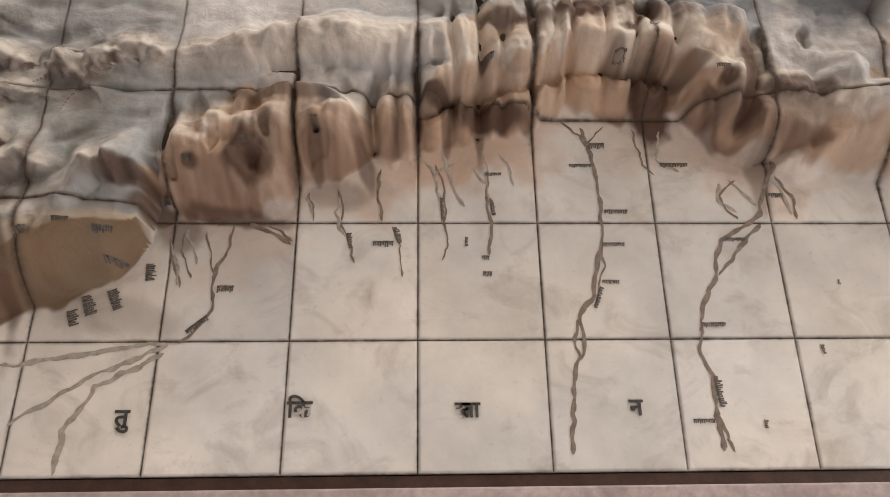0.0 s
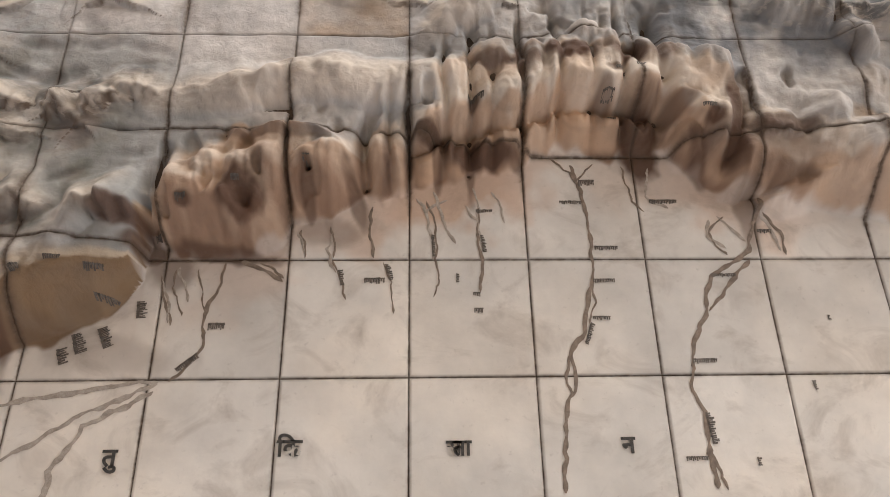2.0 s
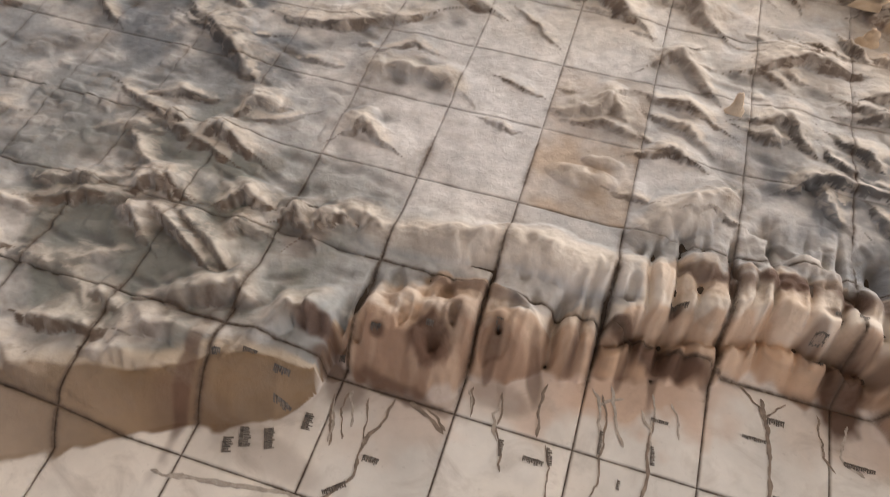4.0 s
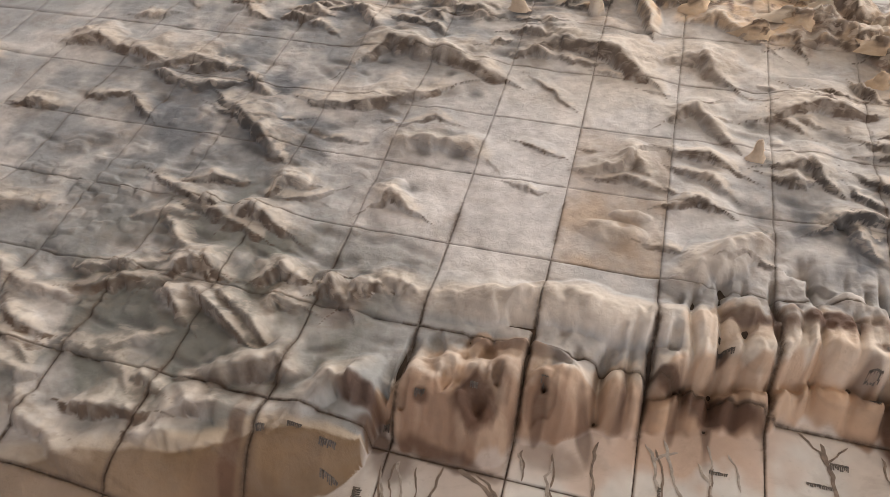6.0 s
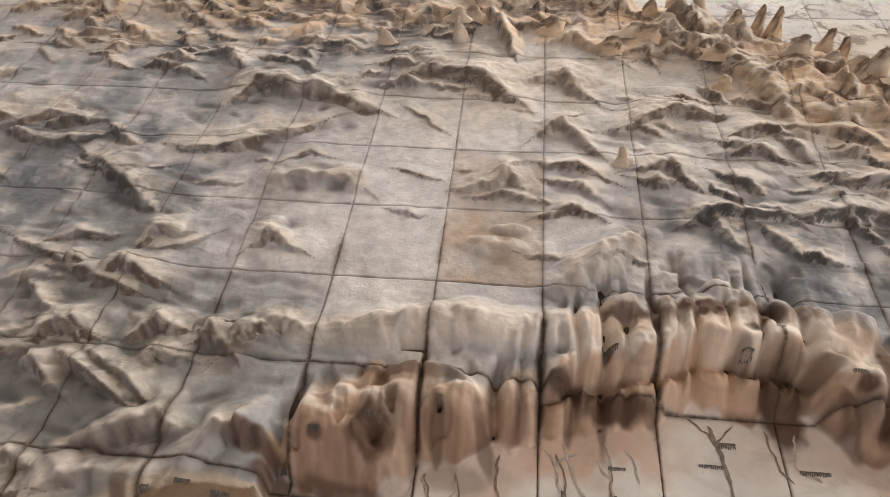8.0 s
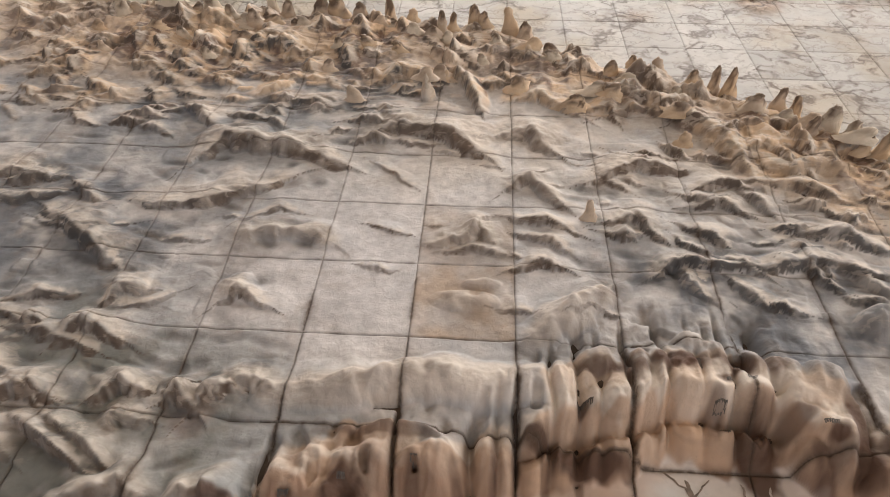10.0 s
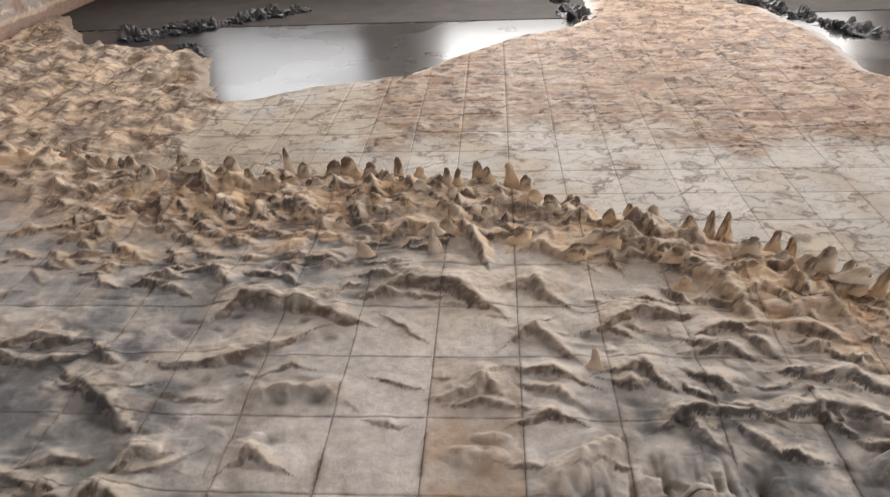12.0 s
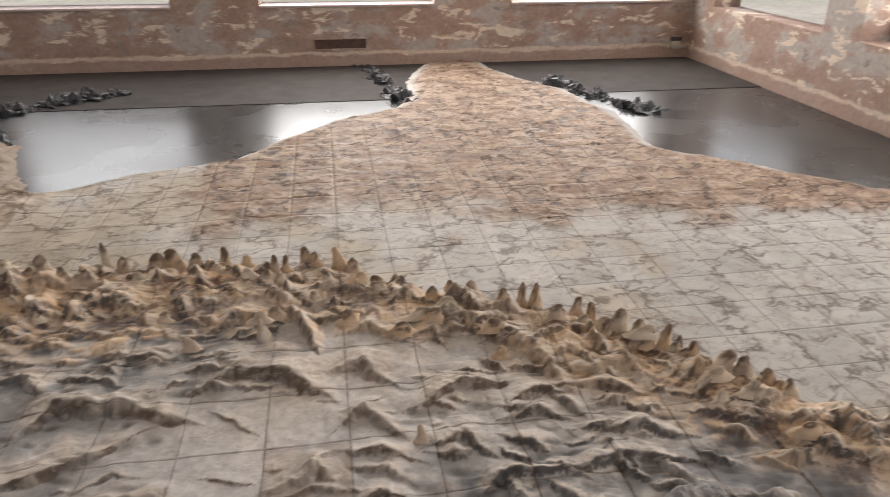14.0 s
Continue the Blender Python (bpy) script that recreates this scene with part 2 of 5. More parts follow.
CREST_Y = (0.1, 0.43, 0.479, 0.501, 0.514, 0.521, 0.524, 0.681, 0.716, 0.73, 0.777, 0.783, 0.787, 0.796, 0.778, 0.795, 0.841, 0.854, 0.882, 0.945, 0.968, 1, 1.014, 1.067, 1.056, 1.049, 1.031, 0.98, 0.9, 0.82)
CREST_Z = (0.12, 0.12, 0.12, 0.13, 0.13, 0.12, 0.09, 0.114, 0.137, 0.144, 0.152, 0.152, 0.141, 0.133, 0.106, 0.091, 0.118, 0.118, 0.129, 0.144, 0.148, 0.152, 0.152, 0.16, 0.16, 0.16, 0.152, 0.14, 0.125, 0.12)
# clefts between the carved blocks of the front: x, half width, depth
CLEFTS = ((-0.578, 0.012, 0.05), (-0.279, 0.007, 0.03), (-0.425, 0.012, 0.018), (-0.108, 0.014, 0.05), (-0.045, 0.010, 0.02), (0.0, 0.008, 0.03), (0.085, 0.010, 0.03), (0.152, 0.010, 0.035),
          (0.205, 0.009, 0.02), (0.277, 0.008, 0.03), (0.372, 0.009, 0.03), (0.455, 0.007, 0.015), (0.533, 0.008, 0.04), (0.63, 0.02, 0.05))


def north_front(x):
    """Foot of the northern range."""
    return np.interp(x, FOOT_X, FOOT_Y)


def north_crest(x):
    return np.interp(x, CREST_X, CREST_Y), np.interp(x, CREST_X, CREST_Z)


def south_front(x):
    """Foot of the southern range towards the plains."""
    return np.interp(x, (-4.9, -2.6, -1.84, -1.26, -0.61, 0.0, 0.35, 0.71, 1.09, 1.28, 1.45, 1.6, 1.73, 2.0, 2.6, 4.7),
                     (4.0, 3.65, 3.36, 3.28, 3.16, 3.05, 2.8, 2.62, 2.4, 2.18, 1.98, 1.82, 1.68, 1.5, 1.3, 1.05))


def south_belt(x):
    """Depth of the southern range."""
    return np.interp(x, (-4.9, -1.5, -0.6, 0.0, 0.4, 0.9, 1.3, 2.0, 4.7), (1.1, 0.95, 0.66, 0.62, 0.5, 0.6, 0.7, 0.75, 0.8))


def shore(x, y):
    """Metres inland of the coast; below zero is sea."""
    wob = 0.10 * fbm(x * 3.1, y * 3.1, 71) + 0.05 * fbm(x * 14, y * 14, 77)
    east = np.interp(y, (4.3, 4.5, 4.72, 4.9, 5.1, 5.6, 6.2, 6.5, 6.8, 7.5, 8.2, 8.8), (-2.4, -2.06, -1.7, -1.4, -0.8, -0.4, 0.09, 0.62, 0.78, 0.86, 1.05, 1.25))
    burma = np.interp(y, (4.3, 4.47, 4.73, 5.43, 5.8, 6.05, 6.25, 8.8), (-1.7, -1.85, -2.12, -2.42, -2.55, -2.94, -3.9, -5.5))
    west = np.interp(y, (2.9, 3.4, 3.8, 4.08, 4.2, 4.4, 4.62, 4.85, 5.0, 5.4, 6.2, 7.1, 7.76, 8.8), (6.5, 4.9, 3.75, 3.5, 3.3, 3.2, 2.95, 2.72, 2.6, 2.62, 2.66, 2.48, 2.12, 1.85))
    inside = np.minimum(x - east, west - x)
    return np.maximum(np.where(y < 4.4, west - x, inside), burma - x) * 0.8 + wob


FEATURES = []


def mound(x, y, rx, ry, top, tilt=0.0):
    FEATURES.append(("mound", x, y, rx, ry, top, tilt))


def lump(x, y, rx, ry, high):
    FEATURES.append(("lump", x, y, rx, ry, high, 0.0))


def boss(x, y, rx, ry, high, turn=0.0):
    """A rounded swelling on a carved face."""
    FEATURES.append(("boss", x, y, rx, ry, high, turn))


def ridge(line, width, high, rough=1.0):
    FEATURES.append(("ridge", line, width, high, rough))


def crag(line, high, front, back, paint):
    """A crest with a scalloped cliff to the north and a softer slope behind; paint is the dark wash and painted shade
    on the cliff.
    """
    FEATURES.append(("crag", line, high, front, back, paint))


def scarp(line, width, top):
    FEATURES.append(("scarp", line, width, top))


def pit(x, y, rx, ry, deep, turn=0.0):
    FEATURES.append(("pit", x, y, rx, ry, deep, turn))


HOLLOWS = []


def hollow(x, y, rx, ry, turn):
    """A shallow basin, coloured darker towards its middle."""
    HOLLOWS.append((x, y, rx, ry, turn))


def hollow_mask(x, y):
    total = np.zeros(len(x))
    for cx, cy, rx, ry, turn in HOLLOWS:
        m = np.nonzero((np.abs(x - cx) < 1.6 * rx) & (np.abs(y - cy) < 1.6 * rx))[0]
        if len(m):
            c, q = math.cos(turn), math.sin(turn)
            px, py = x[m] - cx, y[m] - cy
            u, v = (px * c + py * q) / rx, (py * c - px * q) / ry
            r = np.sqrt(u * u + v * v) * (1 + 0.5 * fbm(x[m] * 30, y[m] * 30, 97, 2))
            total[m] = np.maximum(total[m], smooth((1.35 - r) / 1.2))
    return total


SHADE_COATS = []


def shade_coat(x, y, rx, ry, turn, strength):
    """A dark brown patch on the northern range: worn paint, or shade painted into a cavity or gap."""
    SHADE_COATS.append((x, y, rx, ry, turn, strength))


def shade_coat_mask(x, y):
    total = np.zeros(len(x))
    for cx, cy, rx, ry, turn, strength in SHADE_COATS:
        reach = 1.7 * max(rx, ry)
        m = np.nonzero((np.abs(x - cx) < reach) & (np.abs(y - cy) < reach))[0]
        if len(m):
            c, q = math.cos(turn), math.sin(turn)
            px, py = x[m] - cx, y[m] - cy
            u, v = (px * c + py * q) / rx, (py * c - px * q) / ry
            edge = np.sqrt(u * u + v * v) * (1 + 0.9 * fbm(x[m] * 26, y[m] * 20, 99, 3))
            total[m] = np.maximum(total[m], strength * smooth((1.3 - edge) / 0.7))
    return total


# northern range, front row
boss(-0.525, 0.675, 0.049, 0.063, 0.035, 0)
boss(-0.457, 0.676, 0.043, 0.063, 0.03, 0.2)
boss(-0.413, 0.653, 0.04, 0.052, 0.022, 0)
boss(-0.456, 0.744, 0.046, 0.031, 0.035, -0.5)
boss(-0.374, 0.726, 0.032, 0.045, 0.03, -0.4)
boss(-0.318, 0.734, 0.037, 0.058, 0.035, 0)
boss(-0.366, 0.625, 0.067, 0.052, 0.015, 0)
boss(-0.223, 0.737, 0.047, 0.051, 0.03, 0)
boss(-0.162, 0.704, 0.045, 0.076, 0.03, 0.2)
boss(-0.175, 0.792, 0.04, 0.017, 0.02, 0)
boss(0.047, 0.869, 0.051, 0.043, 0.023, 0.2)
boss(0.107, 0.912, 0.041, 0.048, 0.023, 0)
boss(0.124, 0.826, 0.031, 0.037, 0.019, 0)
boss(0.212, 0.862, 0.062, 0.043, 0.026, 0)
boss(0.229, 0.943, 0.055, 0.052, 0.019, 0)
boss(0.168, 0.942, 0.035, 0.04, 0.019, 0)
boss(0.303, 0.935, 0.045, 0.061, 0.016, 0)
boss(0.372, 0.978, 0.056, 0.069, 0.019, 0.1)
boss(0.454, 0.967, 0.061, 0.076, 0.019, 0)
boss(0.55, 0.955, 0.065, 0.071, 0.019, 0)
boss(0.656, 0.973, 0.085, 0.065, 0.019, 0)
boss(-0.073, 0.799, 0.021, 0.059, 0.03, 0.2)
boss(-0.031, 0.771, 0.018, 0.056, 0.025, 0.3)
boss(-0.054, 0.748, 0.016, 0.046, 0.02, 0)
boss(0.71, 0.864, 0.06, 0.086, 0.05, 0.3)
boss(0.686, 0.831, 0.024, 0.059, 0.03, 0.3)
boss(0.759, 0.861, 0.024, 0.068, 0.03, -0.2)
boss(0.855, 0.805, 0.049, 0.06, 0.05, 0)
boss(1.027, 0.82, 0.105, 0.058, 0.04, 0.1)
boss(0.953, 0.731, 0.072, 0.024, 0.035, 0.3)
mound(0.201, 1.048, 0.056, 0.049, 0.175, 0.2)
mound(0.304, 1.038, 0.034, 0.065, 0.175, -0.4)
mound(0.358, 1.06, 0.026, 0.036, 0.175, 0)
mound(0.449, 1.126, 0.044, 0.038, 0.175, 0.3)
mound(0.494, 1.092, 0.044, 0.044, 0.175, 0)
mound(0.508, 1.041, 0.035, 0.03, 0.175, 0)
mound(0.583, 1.059, 0.035, 0.048, 0.175, 0.2)
mound(0.658, 1.051, 0.051, 0.045, 0.175, -0.3)
mound(0.751, 1.036, 0.061, 0.052, 0.175, 0)
mound(0.877, 0.869, 0.067, 0.042, 0.15, 0)
mound(1, 0.871, 0.062, 0.039, 0.15, 0)
ridge([(0.86, 0.693), (0.934, 0.714), (1.014, 0.751)], 0.045, 0.05)
scarp([(0.8, 0.8), (0.93, 0.82), (1.1, 0.8), (1.4, 0.75)], 0.09, 0.13)
# hollows between the forms
pit(-0.375, 0.663, 0.023, 0.037, 0.035, 0.4)
pit(-0.227, 0.74, 0.008, 0.013, 0.035, 0)
pit(0.153, 0.823, 0.011, 0.046, 0.035, 0)
pit(0.066, 0.825, 0.016, 0.024, 0.035, 0)
pit(0.277, 1.07, 0.015, 0.057, 0.035, 0)
pit(0.389, 1.06, 0.014, 0.045, 0.035, 0)
pit(0.557, 1.058, 0.021, 0.05, 0.035, 0.3)
pit(-0.644, 0.617, 0.041, 0.025, 0.035, -0.2)
pit(-0.74, 0.585, 0.12, 0.04, 0.05, 0.05)
pit(-0.923, 0.964, 0.051, 0.02, 0.014, 0)
pit(-0.679, 0.917, 0.051, 0.012, 0.017, 0)
pit(-0.938, 0.911, 0.025, 0.015, 0.021, 0)
# dark patches on the front: brown paint, and painted shade in cavities, undersides and gaps
shade_coat(-0.376, 0.67, 0.057, 0.046, -0.5, 0.95)
shade_coat(-0.638, 0.62, 0.075, 0.026, -0.2, 0.8)
shade_coat(-0.234, 0.703, 0.015, 0.058, 0, 0.7)
shade_coat(-0.499, 0.651, 0.017, 0.014, 0, 0.8)
shade_coat(-0.122, 0.691, 0.018, 0.071, 0.3, 0.6)
shade_coat(0.047, 0.841, 0.041, 0.016, 0.1, 0.95)
shade_coat(0.17, 0.823, 0.095, 0.027, 0, 1)
shade_coat(0.068, 0.8, 0.012, 0.074, 0, 0.6)
shade_coat(0.15, 0.785, 0.012, 0.074, 0, 0.6)
shade_coat(0.576, 0.858, 0.055, 0.09, 0, 0.95)
shade_coat(0.732, 0.874, 0.021, 0.024, 0, 0.9)
shade_coat(0.707, 0.813, 0.018, 0.068, 0.3, 0.6)
shade_coat(0.793, 0.886, 0.03, 0.123, 0, 0.85)
shade_coat(0.272, 1.04, 0.013, 0.069, 0, 0.9)
shade_coat(0.204, 1.023, 0.071, 0.023, 0, 0.85)
shade_coat(0.402, 1.056, 0.072, 0.027, 0, 0.9)
shade_coat(0.54, 1.053, 0.044, 0.028, 0, 0.8)
shade_coat(0.628, 1.063, 0.039, 0.04, 0.3, 0.75)
shade_coat(0.903, 0.858, 0.092, 0.025, 0, 0.8)
shade_coat(0.827, 0.689, 0.03, 0.107, 0, 0.45)
shade_coat(0.9, 0.75, 0.078, 0.03, -0.2, 0.6)
shade_coat(-0.591, 0.572, 0.041, 0.026, 0, 0.75)
shade_coat(-0.439, 0.57, 0.151, 0.02, -0.1, 0.65)
shade_coat(-0.688, 0.353, 0.196, 0.049, -0.2, 0.28)
shade_coat(-0.878, 0.418, 0.02, 0.157, 0, 0.7)
shade_coat(-0.538, 0.538, 0.056, 0.049, 0.3, 0.5)
shade_coat(-0.195, 0.631, 0.082, 0.035, -0.1, 0.35)
shade_coat(-0.338, 0.621, 0.079, 0.071, 0, 0.3)
shade_coat(-0.32, 0.82, 0.15, 0.015, 0, 0.5)
shade_coat(-0.764, 0.858, 0.059, 0.06, 0, 0.4)
shade_coat(-0.291, 0.977, 0.02, 0.057, 0, 0.55)
shade_coat(0.477, 0.938, 0.026, 0.042, 0, 0.6)
shade_coat(0.157, 0.92, 0.019, 0.016, 0, 0.8)
shade_coat(0.501, 0.998, 0.026, 0.013, 0, 0.7)
shade_coat(0.662, 0.925, 0.058, 0.024, 0.3, 0.55)
# second ridge
crag([(-0.579, 0.939), (-0.473, 0.946), (-0.389, 0.979), (-0.283, 0.991), (-0.218, 0.999), (-0.126, 0.985), (-0.02, 0.978), (0.087, 0.998), (0.128, 1.004)], 0.07, 0.1, 0.045, 0)
ridge([(-0.447, 0.784), (-0.394, 0.819), (-0.305, 0.833), (-0.215, 0.835), (-0.16, 0.805), (-0.138, 0.775)], 0.018, 0.022, 0.1)
lump(-0.14, 1.26, 0.1, 0.045, 0.016)
lump(-0.09, 1.33, 0.06, 0.02, 0.02)
lump(-0.324, 2.348, 0.028, 0.03, 0.1)
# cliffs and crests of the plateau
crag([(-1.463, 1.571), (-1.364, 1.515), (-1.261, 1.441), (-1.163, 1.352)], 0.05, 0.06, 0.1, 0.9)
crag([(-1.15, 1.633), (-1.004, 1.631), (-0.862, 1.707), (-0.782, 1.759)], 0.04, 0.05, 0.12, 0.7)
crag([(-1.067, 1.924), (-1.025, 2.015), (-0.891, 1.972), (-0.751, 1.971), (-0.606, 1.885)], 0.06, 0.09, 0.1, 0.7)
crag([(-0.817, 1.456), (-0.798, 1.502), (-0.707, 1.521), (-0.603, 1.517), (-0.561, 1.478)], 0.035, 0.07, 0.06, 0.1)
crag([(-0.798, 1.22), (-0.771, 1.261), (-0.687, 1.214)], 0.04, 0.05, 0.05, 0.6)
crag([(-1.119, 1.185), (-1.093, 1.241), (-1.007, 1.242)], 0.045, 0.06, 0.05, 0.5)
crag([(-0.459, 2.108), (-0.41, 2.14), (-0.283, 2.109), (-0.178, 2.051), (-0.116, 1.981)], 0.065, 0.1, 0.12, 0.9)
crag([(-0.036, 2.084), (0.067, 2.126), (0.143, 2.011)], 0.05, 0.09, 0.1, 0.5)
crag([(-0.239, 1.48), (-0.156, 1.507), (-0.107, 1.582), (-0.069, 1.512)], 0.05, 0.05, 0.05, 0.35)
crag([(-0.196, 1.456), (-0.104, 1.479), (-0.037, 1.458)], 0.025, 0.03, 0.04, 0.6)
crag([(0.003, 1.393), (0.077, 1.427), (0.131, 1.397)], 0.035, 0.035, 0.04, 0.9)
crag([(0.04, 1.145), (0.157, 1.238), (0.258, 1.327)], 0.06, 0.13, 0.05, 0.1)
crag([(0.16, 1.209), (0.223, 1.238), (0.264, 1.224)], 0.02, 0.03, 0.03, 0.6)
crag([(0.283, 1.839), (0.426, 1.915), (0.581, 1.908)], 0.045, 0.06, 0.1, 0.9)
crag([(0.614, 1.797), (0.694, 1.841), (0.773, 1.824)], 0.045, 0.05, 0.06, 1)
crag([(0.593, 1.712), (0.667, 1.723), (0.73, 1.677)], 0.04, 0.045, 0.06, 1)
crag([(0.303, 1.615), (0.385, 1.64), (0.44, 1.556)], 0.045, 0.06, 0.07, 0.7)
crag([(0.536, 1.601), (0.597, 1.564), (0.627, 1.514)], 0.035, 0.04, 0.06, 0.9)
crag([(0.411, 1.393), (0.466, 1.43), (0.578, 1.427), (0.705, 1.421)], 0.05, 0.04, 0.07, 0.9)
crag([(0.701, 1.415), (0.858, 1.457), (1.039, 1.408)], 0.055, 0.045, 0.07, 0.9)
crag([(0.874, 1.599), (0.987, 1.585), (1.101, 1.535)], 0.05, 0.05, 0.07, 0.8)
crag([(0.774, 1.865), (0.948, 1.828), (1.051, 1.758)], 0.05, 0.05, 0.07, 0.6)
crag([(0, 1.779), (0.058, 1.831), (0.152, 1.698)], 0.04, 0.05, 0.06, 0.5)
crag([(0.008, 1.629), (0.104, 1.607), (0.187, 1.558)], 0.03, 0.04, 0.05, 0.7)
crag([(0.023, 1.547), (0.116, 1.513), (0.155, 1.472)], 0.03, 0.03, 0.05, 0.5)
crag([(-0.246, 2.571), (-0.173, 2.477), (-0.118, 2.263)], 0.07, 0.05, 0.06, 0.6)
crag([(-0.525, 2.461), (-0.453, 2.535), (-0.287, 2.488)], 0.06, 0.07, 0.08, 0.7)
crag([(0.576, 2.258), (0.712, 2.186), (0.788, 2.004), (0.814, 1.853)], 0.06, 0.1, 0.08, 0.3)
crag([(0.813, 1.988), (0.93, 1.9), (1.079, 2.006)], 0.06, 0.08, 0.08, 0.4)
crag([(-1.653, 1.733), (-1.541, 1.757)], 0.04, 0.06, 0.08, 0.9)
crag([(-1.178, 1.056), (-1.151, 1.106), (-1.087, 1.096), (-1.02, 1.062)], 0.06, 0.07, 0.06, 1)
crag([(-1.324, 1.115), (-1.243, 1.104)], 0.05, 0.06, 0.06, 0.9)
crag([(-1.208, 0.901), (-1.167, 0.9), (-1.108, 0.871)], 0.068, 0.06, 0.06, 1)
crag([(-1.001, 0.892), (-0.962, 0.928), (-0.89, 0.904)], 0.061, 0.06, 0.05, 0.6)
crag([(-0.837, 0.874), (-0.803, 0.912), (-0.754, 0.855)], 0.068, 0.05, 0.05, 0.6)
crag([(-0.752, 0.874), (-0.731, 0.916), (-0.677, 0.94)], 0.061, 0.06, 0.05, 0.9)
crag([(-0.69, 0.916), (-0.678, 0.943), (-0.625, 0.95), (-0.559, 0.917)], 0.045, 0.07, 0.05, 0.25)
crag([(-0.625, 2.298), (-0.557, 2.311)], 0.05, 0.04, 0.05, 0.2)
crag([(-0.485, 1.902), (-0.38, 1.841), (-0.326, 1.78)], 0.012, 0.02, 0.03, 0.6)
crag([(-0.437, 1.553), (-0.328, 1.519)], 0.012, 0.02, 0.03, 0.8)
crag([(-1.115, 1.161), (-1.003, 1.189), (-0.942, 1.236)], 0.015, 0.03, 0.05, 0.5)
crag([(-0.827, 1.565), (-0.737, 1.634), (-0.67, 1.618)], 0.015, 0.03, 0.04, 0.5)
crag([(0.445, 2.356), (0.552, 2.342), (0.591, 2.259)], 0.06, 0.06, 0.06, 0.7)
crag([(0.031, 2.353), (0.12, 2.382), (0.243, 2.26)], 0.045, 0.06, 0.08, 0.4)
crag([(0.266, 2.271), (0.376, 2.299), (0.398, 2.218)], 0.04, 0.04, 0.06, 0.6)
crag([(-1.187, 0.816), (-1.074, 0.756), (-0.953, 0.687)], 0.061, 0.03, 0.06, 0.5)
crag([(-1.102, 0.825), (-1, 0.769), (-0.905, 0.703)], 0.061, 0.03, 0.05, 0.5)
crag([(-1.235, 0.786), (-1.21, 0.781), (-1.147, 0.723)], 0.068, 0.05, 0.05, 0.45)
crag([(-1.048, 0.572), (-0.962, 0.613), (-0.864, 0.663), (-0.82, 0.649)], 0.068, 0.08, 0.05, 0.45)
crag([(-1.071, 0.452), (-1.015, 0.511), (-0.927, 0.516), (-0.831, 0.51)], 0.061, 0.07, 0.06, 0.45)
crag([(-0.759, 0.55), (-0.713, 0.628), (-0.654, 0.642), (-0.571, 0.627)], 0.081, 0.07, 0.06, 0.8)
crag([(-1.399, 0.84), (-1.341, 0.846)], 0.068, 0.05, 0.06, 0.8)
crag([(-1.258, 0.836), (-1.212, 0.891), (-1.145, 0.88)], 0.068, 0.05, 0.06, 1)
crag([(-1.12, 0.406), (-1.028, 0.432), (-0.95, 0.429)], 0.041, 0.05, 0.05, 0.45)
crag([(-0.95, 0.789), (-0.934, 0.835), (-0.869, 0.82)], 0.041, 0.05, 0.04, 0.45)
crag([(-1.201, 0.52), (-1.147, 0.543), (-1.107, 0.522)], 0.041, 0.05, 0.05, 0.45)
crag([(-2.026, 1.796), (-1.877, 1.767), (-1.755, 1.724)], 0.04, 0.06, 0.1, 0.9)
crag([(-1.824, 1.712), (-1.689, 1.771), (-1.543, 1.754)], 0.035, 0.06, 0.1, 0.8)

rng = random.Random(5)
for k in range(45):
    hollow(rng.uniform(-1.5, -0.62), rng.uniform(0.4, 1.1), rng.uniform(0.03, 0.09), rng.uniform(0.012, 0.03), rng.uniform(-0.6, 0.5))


def short_crag(x, y, length, turn, high, front, paint):
    bend = rng.uniform(-0.35, 0.35)
    dx, dy = math.cos(turn) * length / 2, math.sin(turn) * length / 2
    crag([(x - dx, y - dy), (x - dy * bend, y + dx * bend), (x + dx, y + dy)], high, front, front * rng.uniform(0.9, 1.6), paint)


# broken cliffs of the southern range
for k in range(190):
    x = rng.uniform(-3.0, 3.2)
    depth = rng.random() ** 1.2
    y = float(south_front(x)) - 0.1 - depth * float(south_belt(x)) * 0.85
    short_crag(x, y, rng.uniform(0.07, 0.17), rng.uniform(-1.4, 0.9), rng.uniform(0.03, 0.08) * (1.15 - 0.45 * depth), rng.uniform(0.035, 0.07), rng.uniform(0.35, 1.0))
# low broken hills on the plateau: east, west and north-east
for k in range(110):
    x, y = rng.uniform(-2.2, -0.3), rng.uniform(2.0, 2.8)
    short_crag(x, y, rng.uniform(0.06, 0.15), rng.uniform(-0.9, 0.7), rng.uniform(0.015, 0.045), rng.uniform(0.025, 0.05), rng.uniform(0.1, 0.9))
for k in range(90):
    x, y = rng.uniform(0.32, 1.9), rng.uniform(1.2, 2.1)
    if y > float(south_front(x)) - 0.25:
        continue
    short_crag(x, y, rng.uniform(0.05, 0.13), rng.uniform(-1.2, 0.4), rng.uniform(0.015, 0.045), rng.uniform(0.02, 0.045), rng.uniform(0.2, 1.0))
for k in range(40):
    x, y = rng.uniform(-2.6, -1.2), rng.uniform(0.35, 1.9)
    short_crag(x, y, rng.uniform(0.1, 0.28), rng.uniform(-0.8, 0.3), rng.uniform(0.02, 0.045), rng.uniform(0.03, 0.06), rng.uniform(0.1, 0.9))
for k in range(16):
    x, y = rng.uniform(-1.1, 0.3), rng.uniform(1.2, 2.2)
    short_crag(x, y, rng.uniform(0.04, 0.1), rng.uniform(-0.6, 0.4), rng.uniform(0.006, 0.014), rng.uniform(0.015, 0.03), rng.uniform(0.2, 0.8))
